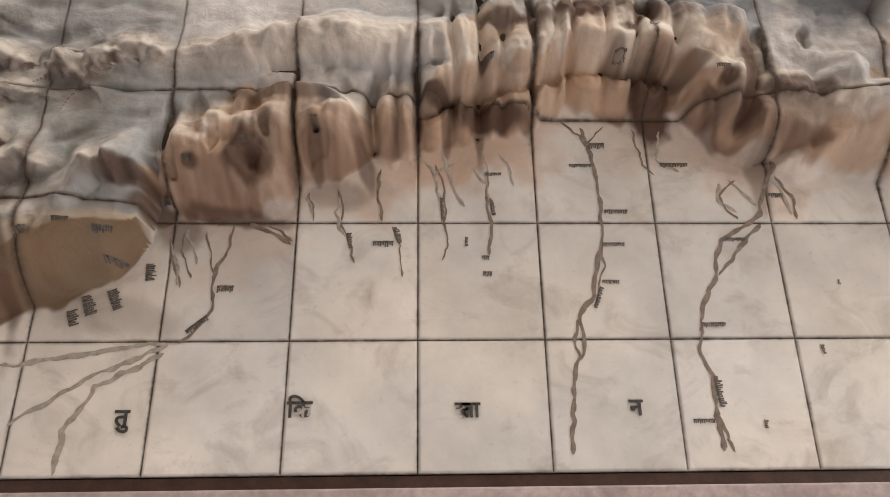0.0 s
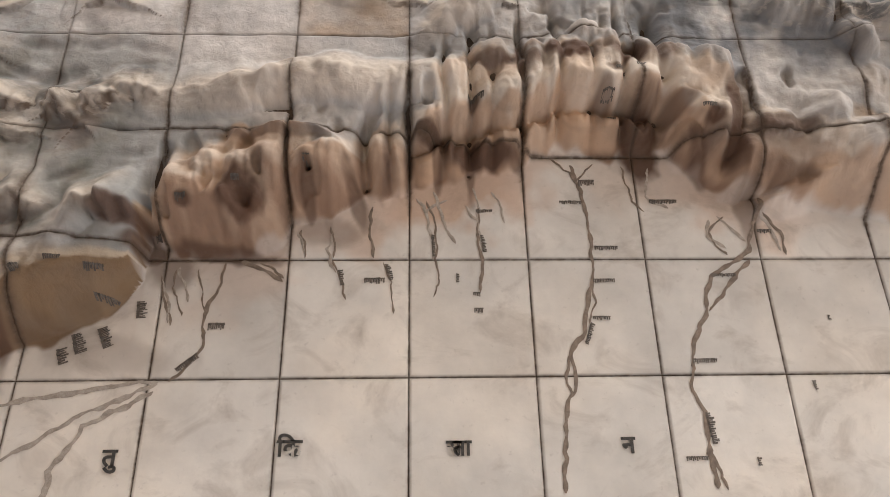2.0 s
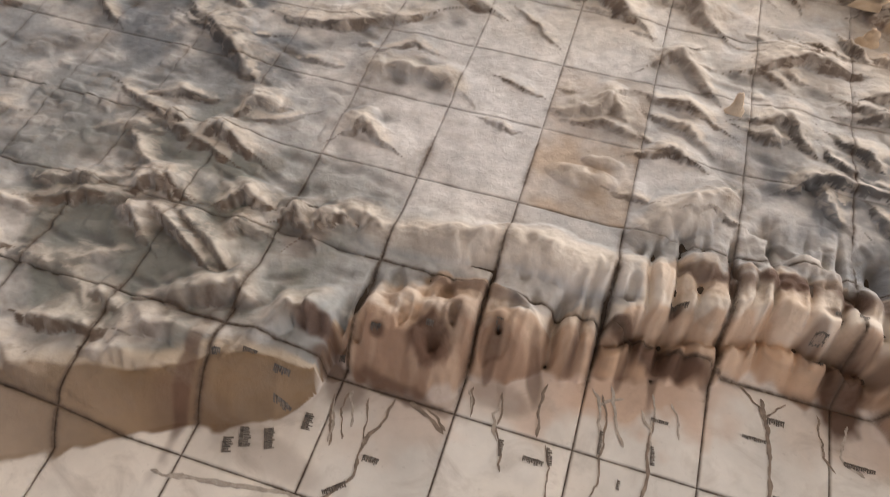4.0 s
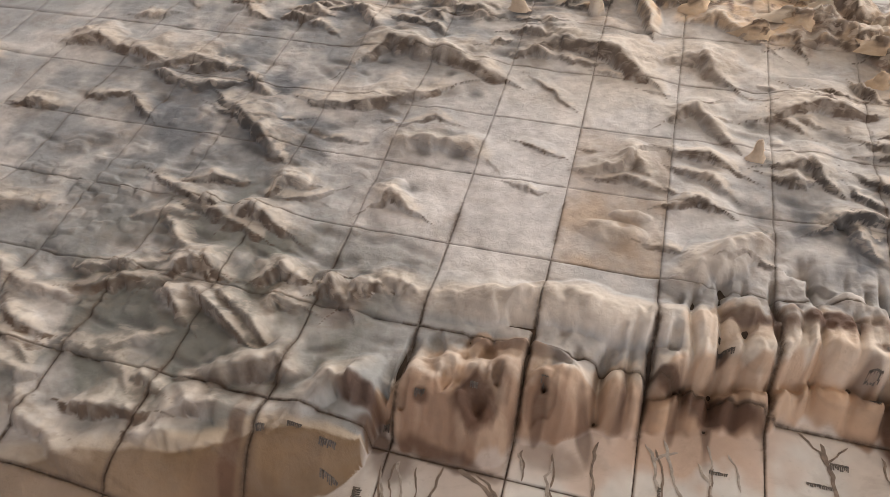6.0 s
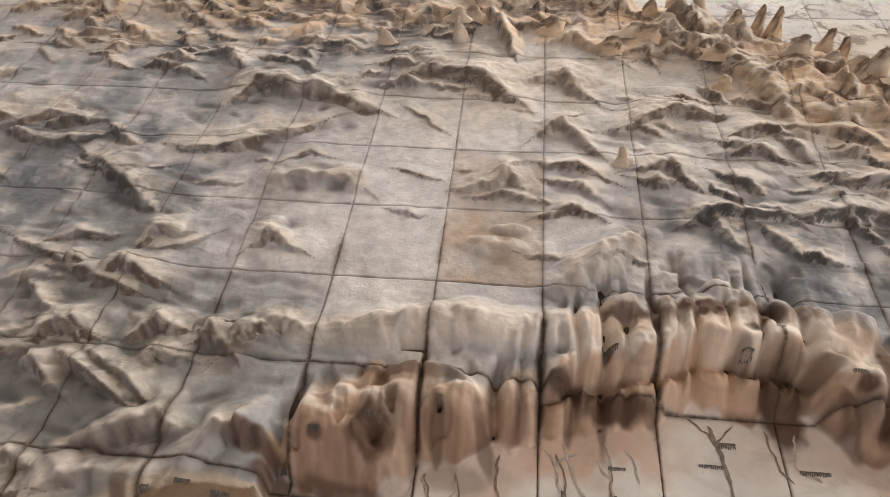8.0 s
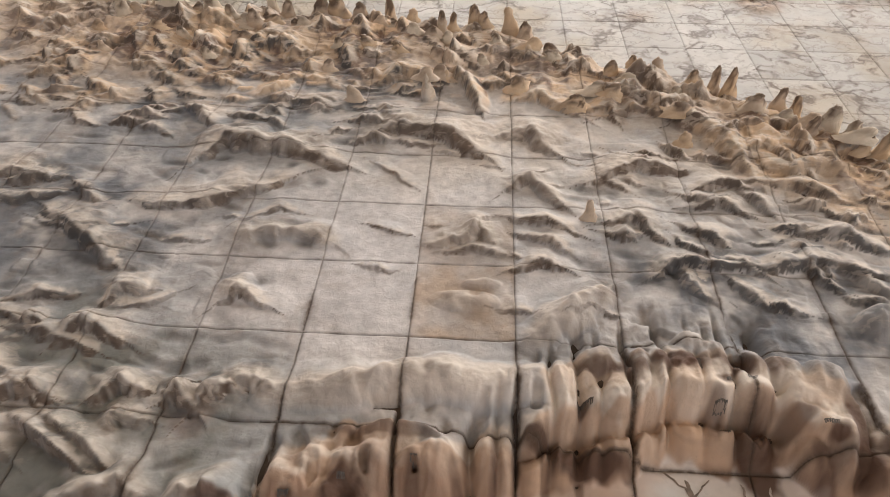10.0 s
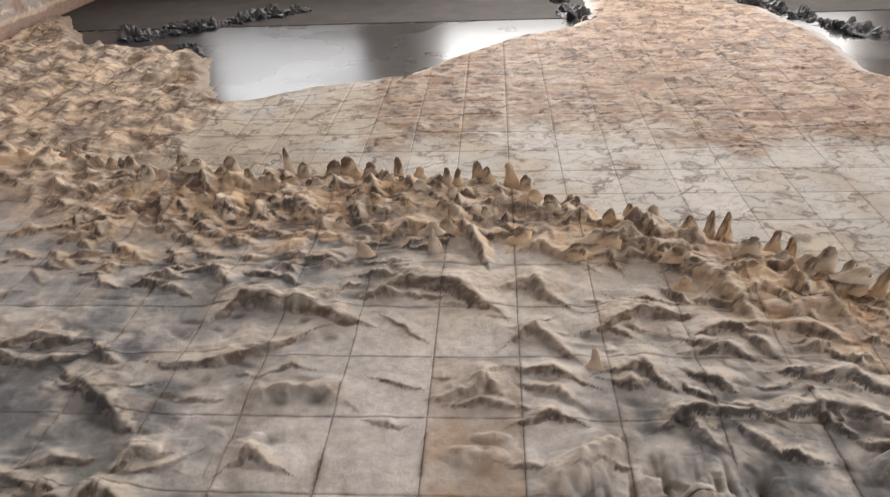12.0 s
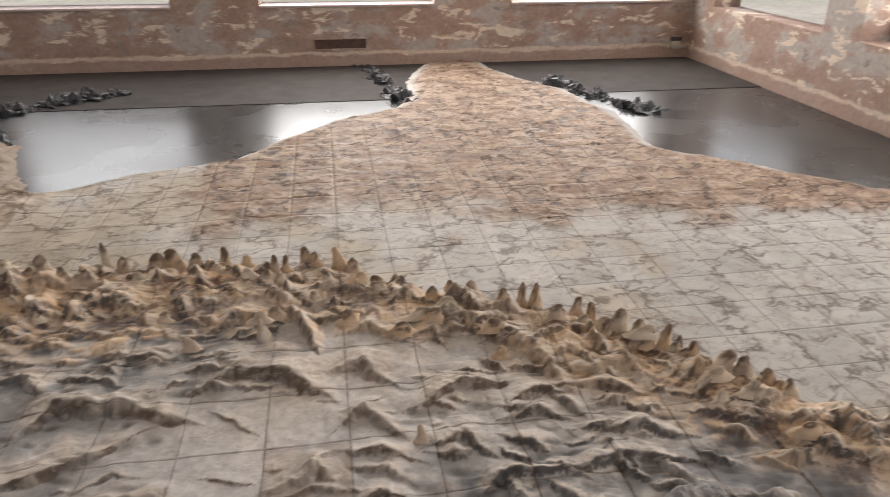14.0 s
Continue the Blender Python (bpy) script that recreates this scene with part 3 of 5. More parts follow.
for k in range(70):
    x = rng.uniform(0.95, 2.8)
    y = float(north_front(x)) + rng.uniform(0.1, 0.55)
    if y > float(south_front(x)) - float(south_belt(x)) * 0.6:
        continue
    mound(x, y, rng.uniform(0.04, 0.08), rng.uniform(0.04, 0.08), rng.uniform(0.14, 0.19), rng.uniform(-0.5, 0.5))


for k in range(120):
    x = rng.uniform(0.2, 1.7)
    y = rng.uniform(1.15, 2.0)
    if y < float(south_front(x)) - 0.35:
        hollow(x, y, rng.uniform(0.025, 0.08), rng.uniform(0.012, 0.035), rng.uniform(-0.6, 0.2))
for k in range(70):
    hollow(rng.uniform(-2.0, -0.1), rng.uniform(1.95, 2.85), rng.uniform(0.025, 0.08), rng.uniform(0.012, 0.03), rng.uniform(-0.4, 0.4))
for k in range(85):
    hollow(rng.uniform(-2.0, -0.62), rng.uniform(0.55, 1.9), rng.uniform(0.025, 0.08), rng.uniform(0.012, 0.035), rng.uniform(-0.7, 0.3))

def blob(x, y, cx, cy, rx, ry):
    return np.exp(-((x - cx) / rx) ** 2 - ((y - cy) / ry) ** 2)


def relief(x, y):
    """Height of the carved surface, and the masks that its tints follow."""
    wx = x + 0.05 * fbm(x * 6, y * 6, 3) + 0.016 * fbm(x * 28, y * 28, 5)
    wy = y + 0.05 * fbm(x * 6, y * 6, 13) + 0.016 * fbm(x * 28, y * 28, 15)
    comb = smooth((x + 0.47) / 0.03) * smooth((-0.29 - x) / 0.02) + smooth((x + 0.22) / 0.02) * smooth((-0.12 - x) / 0.02) + 0.5 * smooth((x - 0.0) / 0.02) * smooth((0.62 - x) / 0.05)
    flute = 0.008 * (vnoise(x * 60, y * 5, 21) - 0.5) * comb + 0.014 * fbm(x * 9, y * 9, 23, 2) * np.interp(x, (-0.7, -0.55), (0.2, 1.0))
    cx = x + 0.02 * fbm(x * 12, y * 12, 25, 2) + 0.04 * (y - 0.8) * np.clip(x, -0.9, 0.9)
    cleft, bay = np.zeros(len(x)), np.zeros(len(x))
    for at, half, deep in CLEFTS:
        g = np.exp(-((cx - at) / half) ** 2)
        cleft = np.maximum(cleft, deep * g)
        bay = np.maximum(bay, deep * np.exp(-((cx - at) / (2.2 * half)) ** 2))
    f = y + 0.3 * (wy - y) - north_front(x) + flute - 0.5 * bay
    crest_y, crest_z = north_crest(x)
    crest_z = crest_z + 0.012 * fbm(x * 16, y * 3, 27, 2)
    reach = np.where(x > 1.2, 0.16, np.maximum(crest_y - north_front(x), 0.03))
    t = f / reach
    up = smooth(1.05 * t)
    s = south_front(wx) - wy
    belt = south_belt(x)
    down = smooth(s / (0.32 * belt))
    inland = shore(x, y)
    deccan = smooth((y - 3.55 + 0.16 * np.clip(x - 0.8, 0, 3) + 1.3 * fbm(x * 3, y * 3, 39)) / 0.5)
    deccan = deccan * smooth((x + 0.95 + 0.12 * (y - 3.8) + 0.5 * fbm(x * 5, y * 5, 37)) / 0.3) * smooth(inland / 0.12)
    calm = np.exp(-((x + 0.3) / 0.42) ** 2 - ((y - 1.35) / 0.3) ** 2)
    rough = up * down * (1 - 0.9 * calm) * smooth((y - north_front(x) - 0.12) / 0.1)
    two = smooth((x + 0.01) / 0.03) * smooth((0.68 - x) / 0.06)
    plain_face = np.sin(0.5 * np.pi * np.clip(t, 0, 1) ** 0.85)
    ledge = np.interp(x, (0.0, 0.27, 0.29, 0.6), (0.46, 0.46, 0.4, 0.4)) + 0.06 * fbm(x * 14, x * 0, 29, 2)
    tiers = 0.45 * smooth(t / 0.26) + 0.55 * smooth((t - ledge) / 0.22) ** 0.8 - 0.13 * np.exp(-((t - ledge + 0.02) / 0.05) ** 2)
    face = plain_face + (tiers - plain_face) * two
    behind = np.exp(-(np.clip(f - reach, 0, 9) / 0.065) ** 2)
    z = np.where(t < 1, crest_z * face, 0.122 + (crest_z - 0.122) * behind) * down + 0.012 * (1 - down)
    z = np.where(t > 0, z - cleft * smooth(t / 0.25) * smooth((2.0 - t) / 0.6), z)
    z = z + np.clip(t * 4, 0, 1) * smooth((1.2 - t) / 0.2) * comb * 0.007 * (vnoise(x * 85, y * 7, 24) - 0.5)
    z = z + up * down * (0.008 * fbm(x * 7, y * 7, 31) + 0.002 * fbm(x * 24, y * 24, 33))
    z = z + deccan * (0.012 + 0.03 * fbm(x * 9, y * 9, 41) + 0.012 * (crests(x * 14, y * 22, 43) - 0.5))
    z = z + rough * (0.010 * (crests(wx * 5, wy * 9, 35, 3) - 0.5)) * np.interp(x, (-1.2, -0.6, 0.2, 0.8), (1.0, 0.65, 0.65, 1.1))
    range_mask = smooth(s / 0.06) * smooth((belt * 1.1 - s) / (0.5 * belt)) * up
    z = z + range_mask * (0.09 * (crests(wx * 5.0, wy * 5.0, 51, 3) - 0.42) + 0.012)
    chips = smooth((t - 0.05) / 0.2) * smooth((2.2 - t) / 0.5) * np.interp(x, (-0.62, -0.55), (0.1, 1.0))
    z = z + chips * (0.024 * (crests(wx * 11, wy * 9, 161, 3) - 0.45) - 0.02 * smooth((vnoise(wx * 24, wy * 14, 163) - 0.66) / 0.15))
    coast = smooth((-1.75 - x + 0.3 * fbm(x * 2, y * 2, 155)) / 0.3) * smooth((y - 3.4) / 0.3) * smooth(inland / 0.1)
    z = z + coast * (0.13 * (crests(wx * 4.5, wy * 3.2, 157, 4) - 0.4))
    range_mask = np.maximum(range_mask, 0.85 * coast)
    base = z.copy()
    bx, by = x * 15 + 2.2 * fbm(x * 11, y * 11, 141, 3), y * 26 + 2.2 * fbm(x * 11, y * 11, 145, 3)
    cell = lattice(np.floor(bx), np.floor(by), 149)
    tx, ty = bx - np.floor(bx), by - np.floor(by)
    rim = smooth(np.minimum.reduce([tx, 1 - tx, ty * 0.8, (1 - ty) * 0.8]) / 0.16)
    busy = np.clip(blob(x, y, 0.95, 1.65, 0.6, 0.45) + blob(x, y, -0.95, 2.45, 0.8, 0.35) + 0.8 * blob(x, y, -1.5, 1.1, 0.6, 0.6) + 0.0, 0, 1)
    slab = np.where(cell > 0.66, (cell - 0.5) * 2, 0) * rim
    z = z + slab * (rough * busy * 0.012 * (1 - range_mask) + range_mask * 0.010)
    cliff, rim_line = np.zeros(len(x)), np.zeros(len(x))
    for number, feature in enumerate(FEATURES):
        kind = feature[0]
        if kind == "crag":
            line, high, front, back, paint = feature[1:]
            far = 1.5 * max(front, back)
            xs, ys = [p[0] for p in line], [p[1] for p in line]
            m = np.nonzero((x > min(xs) - far) & (x < max(xs) + far) & (y > min(ys) - far) & (y < max(ys) + far))[0]
            if not len(m):
                continue
            px, py = x[m] + 0.75 * (wx[m] - x[m]), y[m] + 0.75 * (wy[m] - y[m])
            best, side, along = np.full(len(m), 9.0), np.zeros(len(m)), np.zeros(len(m))
            n = len(line) - 1
            for k in range(n):
                ax, ay, bx, by = *line[k], *line[k + 1]
                dx, dy = bx - ax, by - ay
                size = math.hypot(dx, dy) + 1e-9
                u = np.clip(((px - ax) * dx + (py - ay) * dy) / size ** 2, 0, 1)
                d = np.hypot(px - ax - u * dx, py - ay - u * dy)
                nearer = d < best
                side = np.where(nearer, ((px - ax) * dy - (py - ay) * dx) / size, side)
                along = np.where(nearer, (k + u) / n, along)
                best = np.minimum(best, d)
            scallop = (0.62 + 0.75 * vnoise(along * (6 + 2.2 * n) + number * 7.7, best * 9, 61)) if paint else 1.45 + 0.2 * vnoise(along * 9, best * 9, 61)
            width = np.where(side > 0, 0.52 * front * scallop, back * (0.9 + 1.3 * vnoise(px * 14, py * 14, 64)))
            q = best / width
            ends = 0.25 + 0.75 * np.sin(np.pi * np.clip(along, 0.03, 0.97)) ** 0.7
            jag = (1.12 - 0.4 * vnoise(along * 3 * n + number * 3.1, side * 9, 62)) * (1.06 - 0.22 * vnoise(along * 13 + number, side * 25, 63))
            shape = np.where(side > 0, np.clip(1 - q ** 1.8, 0, 1) ** 0.7, np.clip(1 - q, 0, 1) ** 1.15)
            h = base[m] + 0.95 * high * ends * jag * shape
            over = h > z[m]
            z[m] = np.maximum(z[m], h)
            # north side darkened: old wash plus painted shade; crest line kept for pale lit rims
            shade_wash = paint * (side > -0.002) * smooth((q - 0.12) / 0.2) * smooth((1.15 - q) / 0.2) * np.clip(0.55 + 0.9 * vnoise(along * 9 + number, q * 2, 66), 0, 1.1)
            cliff[m] = np.where(over, shade_wash, np.maximum(cliff[m], 0.8 * shade_wash * (q < 1.1)))
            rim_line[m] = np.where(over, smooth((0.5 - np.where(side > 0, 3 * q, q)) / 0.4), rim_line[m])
            continue
        if kind == "ridge":
            line, width, high, knob = feature[1:]
            width = width * 1.4
            xs, ys = [p[0] for p in line], [p[1] for p in line]
            m = np.nonzero((x > min(xs) - width) & (x < max(xs) + width) & (y > min(ys) - width) & (y < max(ys) + 1.2 * width))[0]
            if not len(m):
                continue
            px, py = x[m] + 0.35 * (wx[m] - x[m]), y[m] + 0.35 * (wy[m] - y[m])
            best, along = np.full(len(m), 9.0), np.zeros(len(m))
            n = len(line) - 1
            for k in range(n):
                ax, ay, bx, by = *line[k], *line[k + 1]
                dx, dy = bx - ax, by - ay
                u = np.clip(((px - ax) * dx + (py - ay) * dy) / (dx * dx + dy * dy + 1e-9), 0, 1)
                ex, ey = px - ax - u * dx, py - ay - u * dy
                d = np.hypot(ex, np.where(ey < 0, ey * 1.45, ey * 1.0))
                along = np.where(d < best, (k + u) / n, along)
                best = np.minimum(best, d)
            fall = np.clip(1 - best / width, 0, 1)
            taper = 0.55 + 0.45 * np.sin(np.pi * np.clip(along, 0.02, 0.98))
            knobs = 1.0 + knob * (0.5 * (vnoise(x[m] * 36, y[m] * 36, 61) - 0.45) + 0.4 * (crests(x[m] * 30, y[m] * 30, 62, 2) - 0.4))
            z[m] = np.maximum(z[m], base[m] + 1.1 * high * taper * knobs * (0.45 * fall + 0.6 * fall ** 2.2))
            continue
        if kind == "scarp":
            line, width, high = feature[1:]
            xs, ys = np.array([p[0] for p in line]), np.array([p[1] for p in line])
            m = np.nonzero((x > xs[0] - 0.06) & (x < xs[-1] + 0.06) & (y > ys.min() - 0.2) & (y < ys.max() + 0.2))[0]
            if not len(m):
                continue
            fold = 0.02 * (vnoise(x[m] * 17, y[m] * 3, 68) - 0.5) + 0.014 * (vnoise(x[m] * 50, y[m] * 8, 69) - 0.5)
            d = y[m] + fold - np.interp(x[m], xs, ys)
            ends = smooth((x[m] - xs[0] + 0.05) / 0.06) * smooth((xs[-1] + 0.05 - x[m]) / 0.06)
            h = high * ends * (1 - 0.12 * vnoise(x[m] * 22, y[m] * 14, 70))
            h = h * np.where(d < 0, np.clip(1 - (d / width) ** 2, 0, 1) ** 0.65, np.clip(1 - (d / (1.5 * width)) ** 2, 0, 1) ** 0.8)
            z[m] = np.maximum(z[m], h)
            continue
        cx, cy, rx, ry, high, turn = feature[1:]
        reach = 1.25 * max(rx, ry) + 0.02
        m = np.nonzero((np.abs(x - cx) < reach) & (np.abs(y - cy) < reach))[0]
        if not len(m):
            continue
        c, q = math.cos(turn), math.sin(turn)
        k = 0.55
        px, py = x[m] + k * (wx[m] - x[m]) - cx, y[m] + k * (wy[m] - y[m]) - cy
        u, v = (px * c + py * q) / rx, (py * c - px * q) / ry
        r = np.sqrt(u * u + v * v)
        if kind == "mound":
            u, v = u * 0.84, np.where(v < 0, v * 0.72, v * 0.8)
            r = (np.abs(u) ** 2.8 + np.abs(v) ** 2.8) ** (1 / 2.8)
            r = r * (1 + 0.3 * fbm(x[m] * 22, y[m] * 12, 67, 2))
            top = np.clip(1 - r ** 2.8, 0, 1) ** 0.6
            crease = 1 - 0.09 * vnoise(x[m] * 40, y[m] * 12, 63) - 0.04 * vnoise(x[m] * 120, y[m] * 40, 64)
            h = high * 1.05 * top ** 0.8 * crease
            k = np.clip(0.5 + 0.5 * (h - z[m]) / 0.032, 0, 1)
            z[m] = np.where(top > 0, z[m] + (h - z[m]) * k + 0.03 * k * (1 - k), z[m])
        elif kind == "boss":
            r = 0.85 * r * (1 + 0.8 * fbm(x[m] * 20, y[m] * 20, 73, 3))
            z[m] = z[m] + 0.8 * high * np.clip(1 - r ** 2, 0, 1) ** 1.1 * np.clip(0.35 + z[m] / 0.03, 0, 1)
        elif kind == "pit":
            z[m] = z[m] - high * smooth(1.15 - r)
        elif kind == "lump":
            top = np.clip(1 - r ** 2.2, 0, 1) ** 0.8
            z[m] = np.maximum(z[m], base[m] + high * top * (0.55 + 1.0 * vnoise(x[m] * 36, y[m] * 36, 65)))
    z = z - 0.005 * hollow_mask(x, y)
    raised = np.clip((z - base) / 0.03, 0, 1)
    z = z + raised * 0.013 * (crests(wx * 17, wy * 22, 151, 3) - 0.45) * np.interp(y - north_front(x), (0.15, 0.4), (0.45, 1.0))
    z = np.where(inland < 0.05, np.maximum(-0.05, z * np.clip(inland / 0.05, 0, 1) + 0.6 * np.minimum(inland, 0)), z)
    return z, base, up, down, range_mask, deccan, inland, t, cliff, rim_line


def lerp(a, b, t):
    return a + (np.asarray(b) - a) * t[:, None]


def tints(x, y, z, base, up, down, range_mask, deccan, inland, t, cliff, rim_line):
    """Colour of the stone and its washes, region by region."""
    n1, n2, n3 = fbm(x * 3, y * 3, 81), fbm(x * 10, y * 10, 83), fbm(x * 40, y * 40, 85)

    def flat(c):
        return np.tile(np.array(c), (len(x), 1))

    col = lerp(flat((0.77, 0.70, 0.615)), (0.66, 0.63, 0.585), smooth(0.5 + 3 * n1 + 0.5 * x) * 0.7)
    f = y - north_front(x)
    plateau = up * down
    # plateau: pale lavender middle, blue-grey hollows, greenish north-east
    grey = lerp(flat((0.57, 0.53, 0.49)), (0.36, 0.355, 0.345), smooth(0.45 + 3.0 * n1 + 2.5 * n2))
    grey = lerp(grey, (0.66, 0.615, 0.585), 0.85 * blob(x, y, -0.4, 1.4, 0.6, 0.42))
    blue = np.clip(1.5 * blob(x, y, 0.95, 1.35, 0.65, 0.33) + 1.3 * blob(x, y, -0.9, 2.45, 0.8, 0.35) + 0.8 * blob(x, y, -1.4, 1.5, 0.5, 0.4), 0, 1)
    grey = lerp(grey, (0.15, 0.155, 0.165), np.clip(blue * (0.85 + 4 * n2), 0, 0.95))
    grey = lerp(grey, (0.19, 0.19, 0.165), np.clip(blob(x, y, -1.15, 0.72, 0.55, 0.42) * (0.8 + 4 * n2), 0, 0.92))
    warm = np.where((x > -0.28) & (x < 0) & (y > 1.12) & (y < 1.4), 0.8, 0.0) + 0.5 * np.where((x > -0.28) & (x < 0.0) & (y > 1.4) & (y < 1.68), 1.0, 0)
    warm = warm + 0.9 * blob(x, y, -0.18, 2.15, 0.12, 0.06) + 0.5 * blob(x, y, 0.1, 2.1, 0.1, 0.1) + 0.2 * blob(x, y, 0.9, 1.85, 0.5, 0.3)
    grey = lerp(grey, (0.40, 0.30, 0.215), np.clip(warm * (0.8 + 2 * n2), 0, 0.85))
    grey = lerp(grey, (0.56, 0.49, 0.415), np.clip(0.9 * blob(x, y, 1.0, 1.9, 0.6, 0.35) + 0.6 * blob(x, y, 0.2, 2.3, 0.6, 0.3) + 0.6 * blob(x, y, -0.2, 1.9, 0.5, 0.2), 0, 1) * smooth(0.7 + 4 * n2))
    grey = grey * (1 + 0.5 * n3 + 0.35 * n2)[:, None]
    col = col + (grey - col) * plateau[:, None]
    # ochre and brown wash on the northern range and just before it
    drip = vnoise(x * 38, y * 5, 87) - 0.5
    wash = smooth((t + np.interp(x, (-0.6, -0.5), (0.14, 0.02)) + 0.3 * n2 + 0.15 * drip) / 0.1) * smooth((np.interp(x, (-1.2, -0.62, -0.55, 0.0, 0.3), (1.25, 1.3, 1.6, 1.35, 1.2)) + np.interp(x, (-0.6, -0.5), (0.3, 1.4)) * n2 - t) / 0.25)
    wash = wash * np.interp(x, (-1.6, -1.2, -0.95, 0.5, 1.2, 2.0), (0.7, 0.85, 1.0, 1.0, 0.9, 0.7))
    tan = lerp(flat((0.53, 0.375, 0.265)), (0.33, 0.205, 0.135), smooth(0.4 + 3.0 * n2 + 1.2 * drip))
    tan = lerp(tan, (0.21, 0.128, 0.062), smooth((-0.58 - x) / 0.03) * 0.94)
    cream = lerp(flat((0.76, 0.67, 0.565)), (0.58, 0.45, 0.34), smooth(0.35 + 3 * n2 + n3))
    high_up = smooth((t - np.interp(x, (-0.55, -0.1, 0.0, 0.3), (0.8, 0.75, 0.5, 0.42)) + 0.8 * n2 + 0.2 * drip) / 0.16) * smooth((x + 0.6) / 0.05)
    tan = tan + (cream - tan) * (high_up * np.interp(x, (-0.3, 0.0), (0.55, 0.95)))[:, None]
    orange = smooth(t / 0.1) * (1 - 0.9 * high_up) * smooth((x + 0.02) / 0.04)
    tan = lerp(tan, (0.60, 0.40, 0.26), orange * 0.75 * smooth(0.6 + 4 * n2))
    # painted shade between the hanging forms and under the ledge, and dark old coats in the west
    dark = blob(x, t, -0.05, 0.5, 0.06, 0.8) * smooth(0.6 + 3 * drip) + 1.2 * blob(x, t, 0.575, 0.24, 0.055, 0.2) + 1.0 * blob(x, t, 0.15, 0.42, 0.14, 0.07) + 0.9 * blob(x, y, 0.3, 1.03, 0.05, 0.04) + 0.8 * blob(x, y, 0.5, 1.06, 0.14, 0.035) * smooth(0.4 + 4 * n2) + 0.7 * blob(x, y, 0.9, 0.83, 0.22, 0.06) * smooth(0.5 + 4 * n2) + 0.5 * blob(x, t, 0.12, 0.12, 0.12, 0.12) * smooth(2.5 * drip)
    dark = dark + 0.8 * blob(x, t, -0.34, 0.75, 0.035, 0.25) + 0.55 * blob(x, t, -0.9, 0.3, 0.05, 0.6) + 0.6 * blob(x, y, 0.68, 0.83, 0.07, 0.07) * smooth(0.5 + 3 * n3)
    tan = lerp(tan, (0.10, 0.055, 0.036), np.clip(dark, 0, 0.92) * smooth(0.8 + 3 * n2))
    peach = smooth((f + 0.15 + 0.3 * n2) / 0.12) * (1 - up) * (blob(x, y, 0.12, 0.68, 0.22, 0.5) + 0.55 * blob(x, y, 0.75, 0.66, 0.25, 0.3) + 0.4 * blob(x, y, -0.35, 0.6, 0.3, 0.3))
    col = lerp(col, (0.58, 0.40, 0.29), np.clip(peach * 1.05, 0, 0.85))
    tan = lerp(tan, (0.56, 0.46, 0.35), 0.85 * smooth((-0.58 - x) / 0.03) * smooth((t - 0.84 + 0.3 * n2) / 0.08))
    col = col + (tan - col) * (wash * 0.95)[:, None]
    # brown paint patches together with the painted shade of cavities and gaps
    col = lerp(col, (0.105, 0.055, 0.035), np.clip(1.1 * shade_coat_mask(x, y), 0, 0.95))
    # hills washed brown, crests painted pale as if catching light
    rise = np.clip((z - base) / 0.045, 0, 1)
    near = smooth((f - np.interp(x, (-0.8, -0.6), (0.13, 0.2))) / 0.08)
    hills = plateau * (1 - wash * 0.9) * near
    ridge_two = blob(x, y, -0.2, 0.95, 0.36, 0.06) * smooth((z - base - 0.008) / 0.02)
    col = lerp(col, (0.68, 0.60, 0.52), np.clip(0.9 * ridge_two, 0, 0.85))
    body = lerp(flat((0.58, 0.50, 0.42)), (0.40, 0.34, 0.285), smooth(0.4 + 5 * n2 + 2 * n3))
    col = col + (body - col) * (smooth((rise - 0.1) / 0.35) * hills * 0.75 * (1 - 0.7 * np.clip(blue, 0, 1)) * (1 - 0.6 * blob(x, y, -1.25, 0.8, 0.5, 0.5)))[:, None]
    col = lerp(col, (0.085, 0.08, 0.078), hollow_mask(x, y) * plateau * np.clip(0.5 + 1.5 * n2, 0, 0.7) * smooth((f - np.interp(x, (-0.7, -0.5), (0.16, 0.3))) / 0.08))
    low_shade_wash = lerp(flat((0.15, 0.095, 0.06)), (0.075, 0.068, 0.064), np.clip(blue + 0.3, 0, 1))
    # ochre southern range
    ochre = lerp(flat((0.63, 0.45, 0.29)), (0.16, 0.085, 0.05), smooth(0.12 + 5 * n2 + 3 * n3))
    ochre = lerp(ochre, (0.72, 0.60, 0.45), smooth((rise - 0.4) / 0.5) * smooth(0.6 + 5 * n3) * 0.7)
    ochre = lerp(ochre, (0.50, 0.42, 0.35), 0.5 * smooth((1.2 - x) / 0.6) * smooth(0.3 + 4 * n1))
    spread = np.maximum(range_mask, smooth((south_front(x) - y) / 0.06) * smooth((south_belt(x) * 1.4 - south_front(x) + y) / (0.35 * south_belt(x))) * up * smooth(rise / 0.3))
    col = col + (ochre - col) * (spread * 0.92)[:, None]
    # lit crest edges and shaded north cliffs, painted in with the dark wash
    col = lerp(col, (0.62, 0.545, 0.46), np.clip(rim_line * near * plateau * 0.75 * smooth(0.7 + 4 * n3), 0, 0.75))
    col = col + (low_shade_wash - col) * np.clip(cliff * near * 1.25 * (0.9 + 2 * n3), 0, 0.95)[:, None]
    delta = smooth((-1.75 - x + 0.3 * n1) / 0.3) * smooth((y - 3.4) / 0.3)
    col = lerp(col, (0.20, 0.15, 0.115), delta * smooth(0.45 + 5 * n2) * 0.75)
    # grey plains, then brown tableland
    plain = 1 - down
    pale = lerp(flat((0.50, 0.475, 0.44)), (0.44, 0.38, 0.30), smooth(0.4 + 3 * n1 - 0.35 * x))
